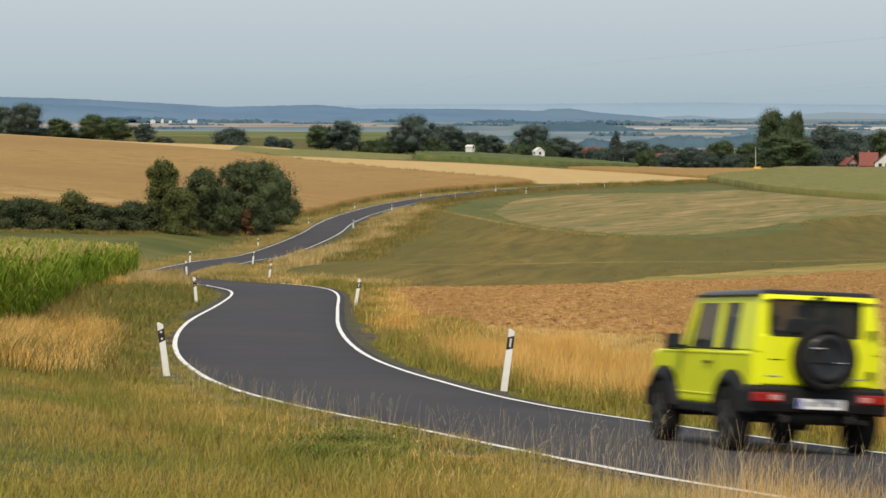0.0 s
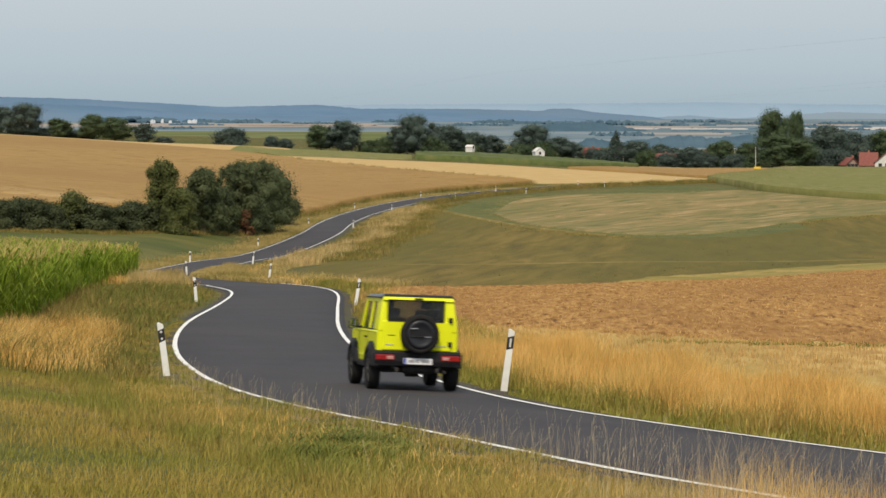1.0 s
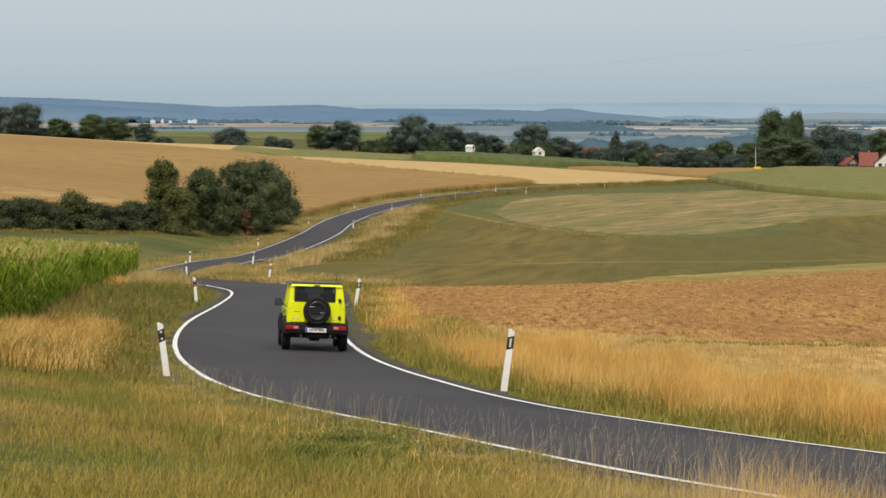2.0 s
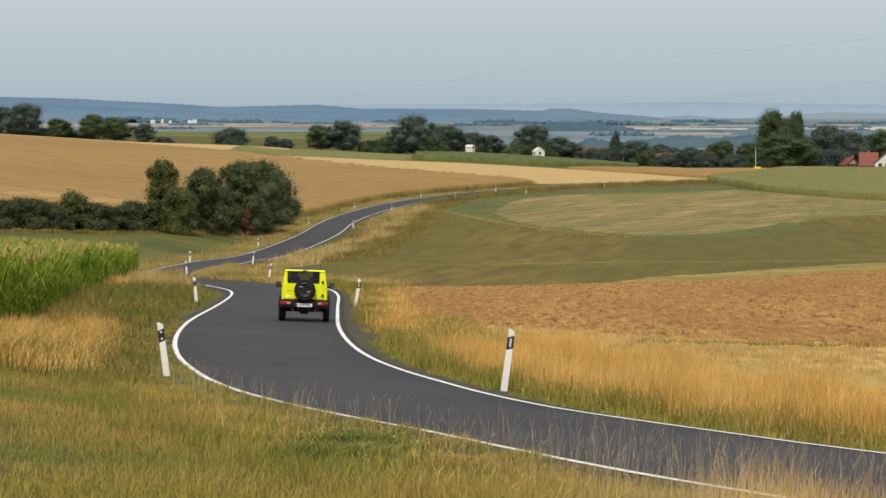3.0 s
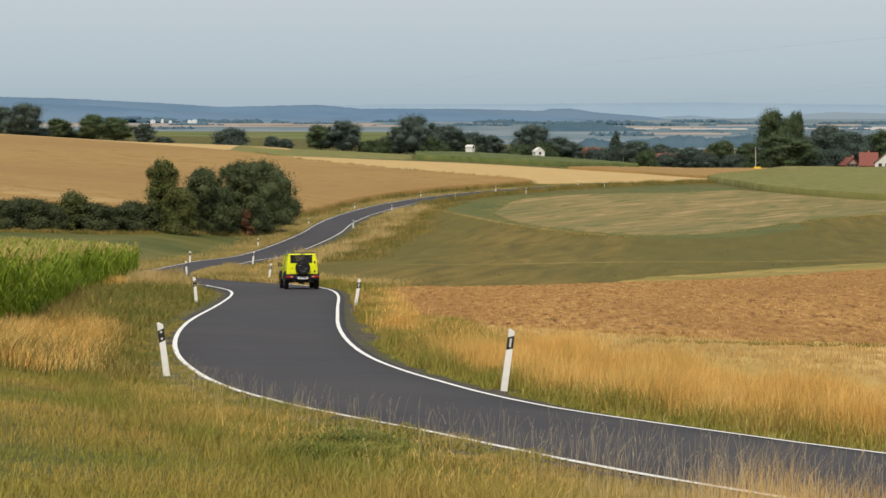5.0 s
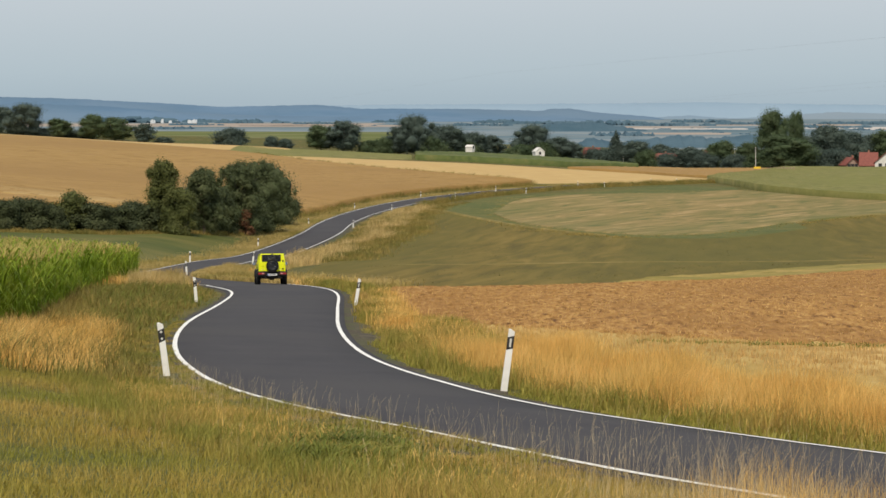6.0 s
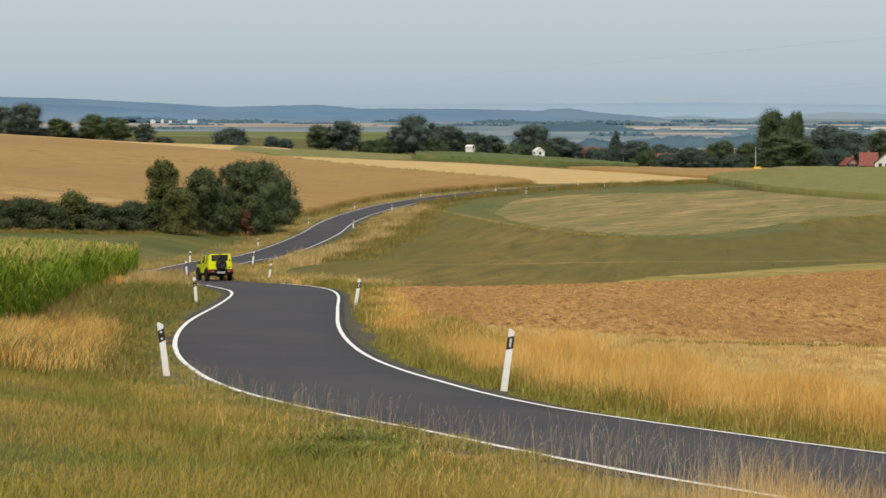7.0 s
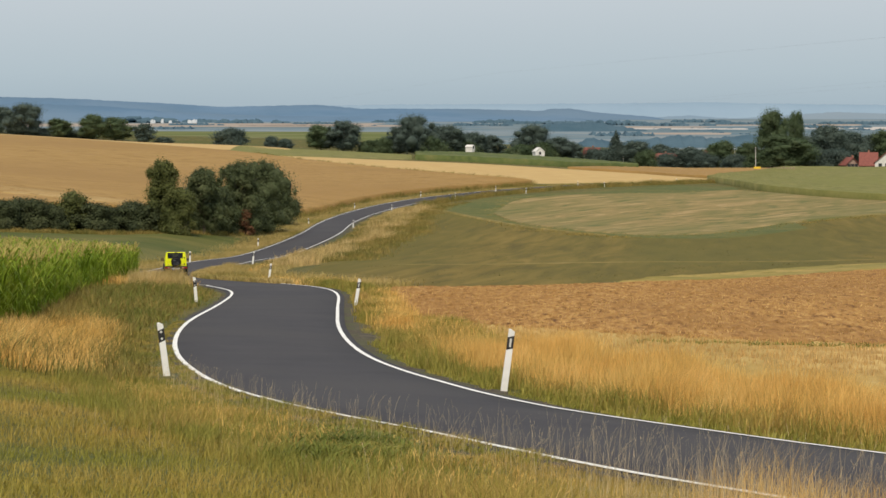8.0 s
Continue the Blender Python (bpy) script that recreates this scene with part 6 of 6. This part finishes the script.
def far_woods():
    rng = np.random.default_rng(21)
    #      direction, distance, half width, top
    rows = [(1030, 2600, 45, 226), (1090, 3000, 60, 214), (1180, 2300, 90, 240), (1270, 2500, 110, 236), (960, 3200, 70, 216), (1480, 2600, 60, 228), (1330, 2100, 60, 246), (740, 3000, 40, 226), (640, 2800, 25, 232), (450, 3300, 60, 214), (240, 3400, 80, 206), (1560, 2400, 50, 235),
            (1100, 2000, 50, 239), (1200, 2900, 60, 221), (1320, 3000, 70, 219), (1420, 2700, 50, 224), (1520, 3100, 60, 217), (1380, 3400, 40, 214), (1240, 3500, 50, 213), (850, 2900, 50, 221), (880, 3400, 40, 214), (700, 3500, 40, 214), (560, 3100, 40, 219), (350, 2900, 50, 222), (380, 3500, 60, 213), (300, 2500, 40, 229)]
    for px, y, half, top in rows:
        x0, hw = (px - 784) / 4446 * y, half / 4446 * y
        bm = bmesh.new()
        z0 = float(land(x0, y))
        z1 = EYE_Z + (182 - top) / 4446 * y
        for i in range(26):
            r = rng.uniform(0.10, 0.22) * hw
            u = rng.uniform(-1, 1)
            zz = z0 + (z1 - z0) * rng.uniform(0.3, 0.8) * (1 - 0.6 * u * u)
            bmesh.ops.create_icosphere(bm, subdivisions=2, radius=1, matrix=Matrix.Translation((u * hw, rng.uniform(-30, 30), zz - z0)) @ Matrix.Diagonal((r, 14, max(4, (z1 - z0) * 0.25), 1)))
        for v in bm.verts:
            v.co += Vector(rng.normal(0, 0.8, 3))
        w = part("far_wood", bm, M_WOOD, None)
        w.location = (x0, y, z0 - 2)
        tagged(w, "distant wood, coloured blue-green for haze", "wood", kind="stuff")


far_woods()
for nm, a, b, m, lab in (("far_meadow", [(-260, 1080), (-4, 1080)], [(-380, 2450), (-24, 2350)], M_FARGREEN, "far green meadow behind the brow"),
                         ("far_stubble", [(-260, 1780), (-120, 1800)], [(-262, 1850), (-110, 1860)], M_FARPALE, "far pale harvested field"),
                         ("far_stubble", [(-520, 2750), (-90, 2680)], [(-560, 3250), (-60, 3350)], M_FARPALE, "far pale harvested field"),
                         ("far_stubble", [(-230, 2700), (-40, 2720)], [(-250, 2950), (-20, 3000)], M_FARPALE, "far pale harvested field"),
                         ("far_stubble", [(120, 2600), (270, 2620)], [(110, 2800), (300, 2760)], M_FARPALE, "far pale harvested field"),
                         ("far_stubble", [(150, 2050), (235, 2040)], [(160, 2150), (250, 2160)], M_FARPALE, "far pale harvested field"),
                         ("far_stubble", [(300, 2900), (480, 2880)], [(330, 3050), (520, 3090)], M_FARPALE, "far pale harvested field"),
                         ("far_stubble", [(365, 2520), (410, 2540)], [(372, 2760), (430, 2800)], M_FARWHITE, "far bleached stubble field"),
                         ("far_stubble", [(400, 2380), (470, 2400)], [(420, 2720), (520, 2780)], M_FARWHITE, "far bleached stubble field"),
                         ("far_stubble", [(180, 2480), (300, 2440)], [(190, 2560), (310, 2540)], M_FARWHITE, "far bleached stubble field")):
    patch(nm, a, b, m, lab, "field", height=0.9, n=20, m=6, skirt=False)
M_TOWN = mat("far_white_walls", [(0.55, 0.58, 0.6), (0.66, 0.68, 0.7)], 0.1, rough=0.9)


def far_town():
    rng = np.random.default_rng(4)
    for k in range(16):
        px, y = rng.uniform(225, 352), rng.uniform(3250, 3420)
        x, w, h = (px - 784) / 4446 * y, rng.uniform(0.8, 2.2), rng.uniform(1.5, 4)
        hs = part("far_building", prism([(-w, -3), (w, -3), (w, h), (0, h + w * 0.5), (-w, h)], "y", -3, 3), M_TOWN)
        hs.location = (x, y, float(land(x, y)) + 1)
        tagged(hs, "tiny pale building of the far town", "building", "far town buildings")


far_town()


def power_lines():
    runs = [((150, 420, 30.5), (178, 2500, 17.5), (250, 4230, -6)), ((150, 420, 28.5), (182, 2500, 16.5), (262, 4230, -6)), ((130, 420, 36), (26, 1200, 34), (-380, 4240, -4))]
    for a, b, c in runs:
        pts = [tuple((1 - f) * p + f * q for p, q in zip(a, b)) for f in np.linspace(0, 1, 12)[:-1]] + [tuple((1 - f) * p + f * q for p, q in zip(b, c)) for f in np.linspace(0, 1, 10)]
        ob = part("power_cable", tube(pts, [0.009] * len(pts), 4), M_STEEL, None)
        tagged(ob, "thin overhead power cable against the hazy sky", "power cable", "overhead power cables")


power_lines()


# ---- what moves ----
LANE_AT = [26, 31, 36, 45, 55, 80, 95, 110, 140, 162, 178]
LANE = [0.98, 1.04, 1.12, 1.04, 1.1, 1.27, 1.21, 1.07, 1.2, 1.15, 0.75]      # how far right of the middle the car keeps
WHEN = [0.0, 0.4, 0.9, 1.5, 3.0, 3.5, 4.5, 6.0, 7.0, 8.0]
WHERE = [26.55, 33.75, 43.2, 54.6, 81.4, 91.2, 109.8, 137.8, 157.0, 174.0]     # how far out its tail is


def car_pose(t):
    w = float(np.polyval(np.polyfit(WHEN, WHERE, 4), t))
    s = float(np.interp(w, _Y, _S)) + 1.7
    def at(q):
        y = float(np.interp(q, _S, _Y))
        x, z, k, b = (float(np.interp(y, _Y, v)) for v in (_X, _Z, _T, _B))
        n = math.hypot(k, 1)
        o = float(np.interp(y, LANE_AT, LANE))
        return Vector((x + o / n, y - o * k / n, z + b * o + 0.012)), b
    (p0, b), (p1, _) = at(s - 1.1), at(s + 1.1)
    ahead = float(np.interp(w, [60, 110], [1.1, 4.5]))      # it steers early into the blind bend
    tail, nose = at(s - ahead)[0], at(s + ahead)[0]
    fwd = (nose - tail).normalized()
    fwd.z = (p1 - p0).normalized().z
    fwd.normalize()
    right = fwd.cross(Vector((0, 0, 1))).normalized()
    right = (right + Vector((0, 0, b))).normalized()
    up = right.cross(fwd).normalized()
    right = fwd.cross(up)
    m = Matrix((right, fwd, up)).transposed().to_4x4()
    m.translation = (p0 + p1) / 2
    return m


def motions():
    walk(car, [(k / 10, car_pose(k / 10)) for k in range(81)])
    for w in wheels:
        x, y, z = w.location
        walk(w, [(k / 30, pose(x, y, z, -88.0 * k)) for k in range(241)])

    for i, ob in enumerate(stems):             # a light wind
        x, y, z = ob.location
        walk(ob, [(k / 5, pose(x, y, z, 0.5 * math.sin(1.9 * k / 5 + i * 1.7), 1.0 * math.sin(2.6 * k / 5 + i * 2.3), 0)) for k in range(41)])


motions()
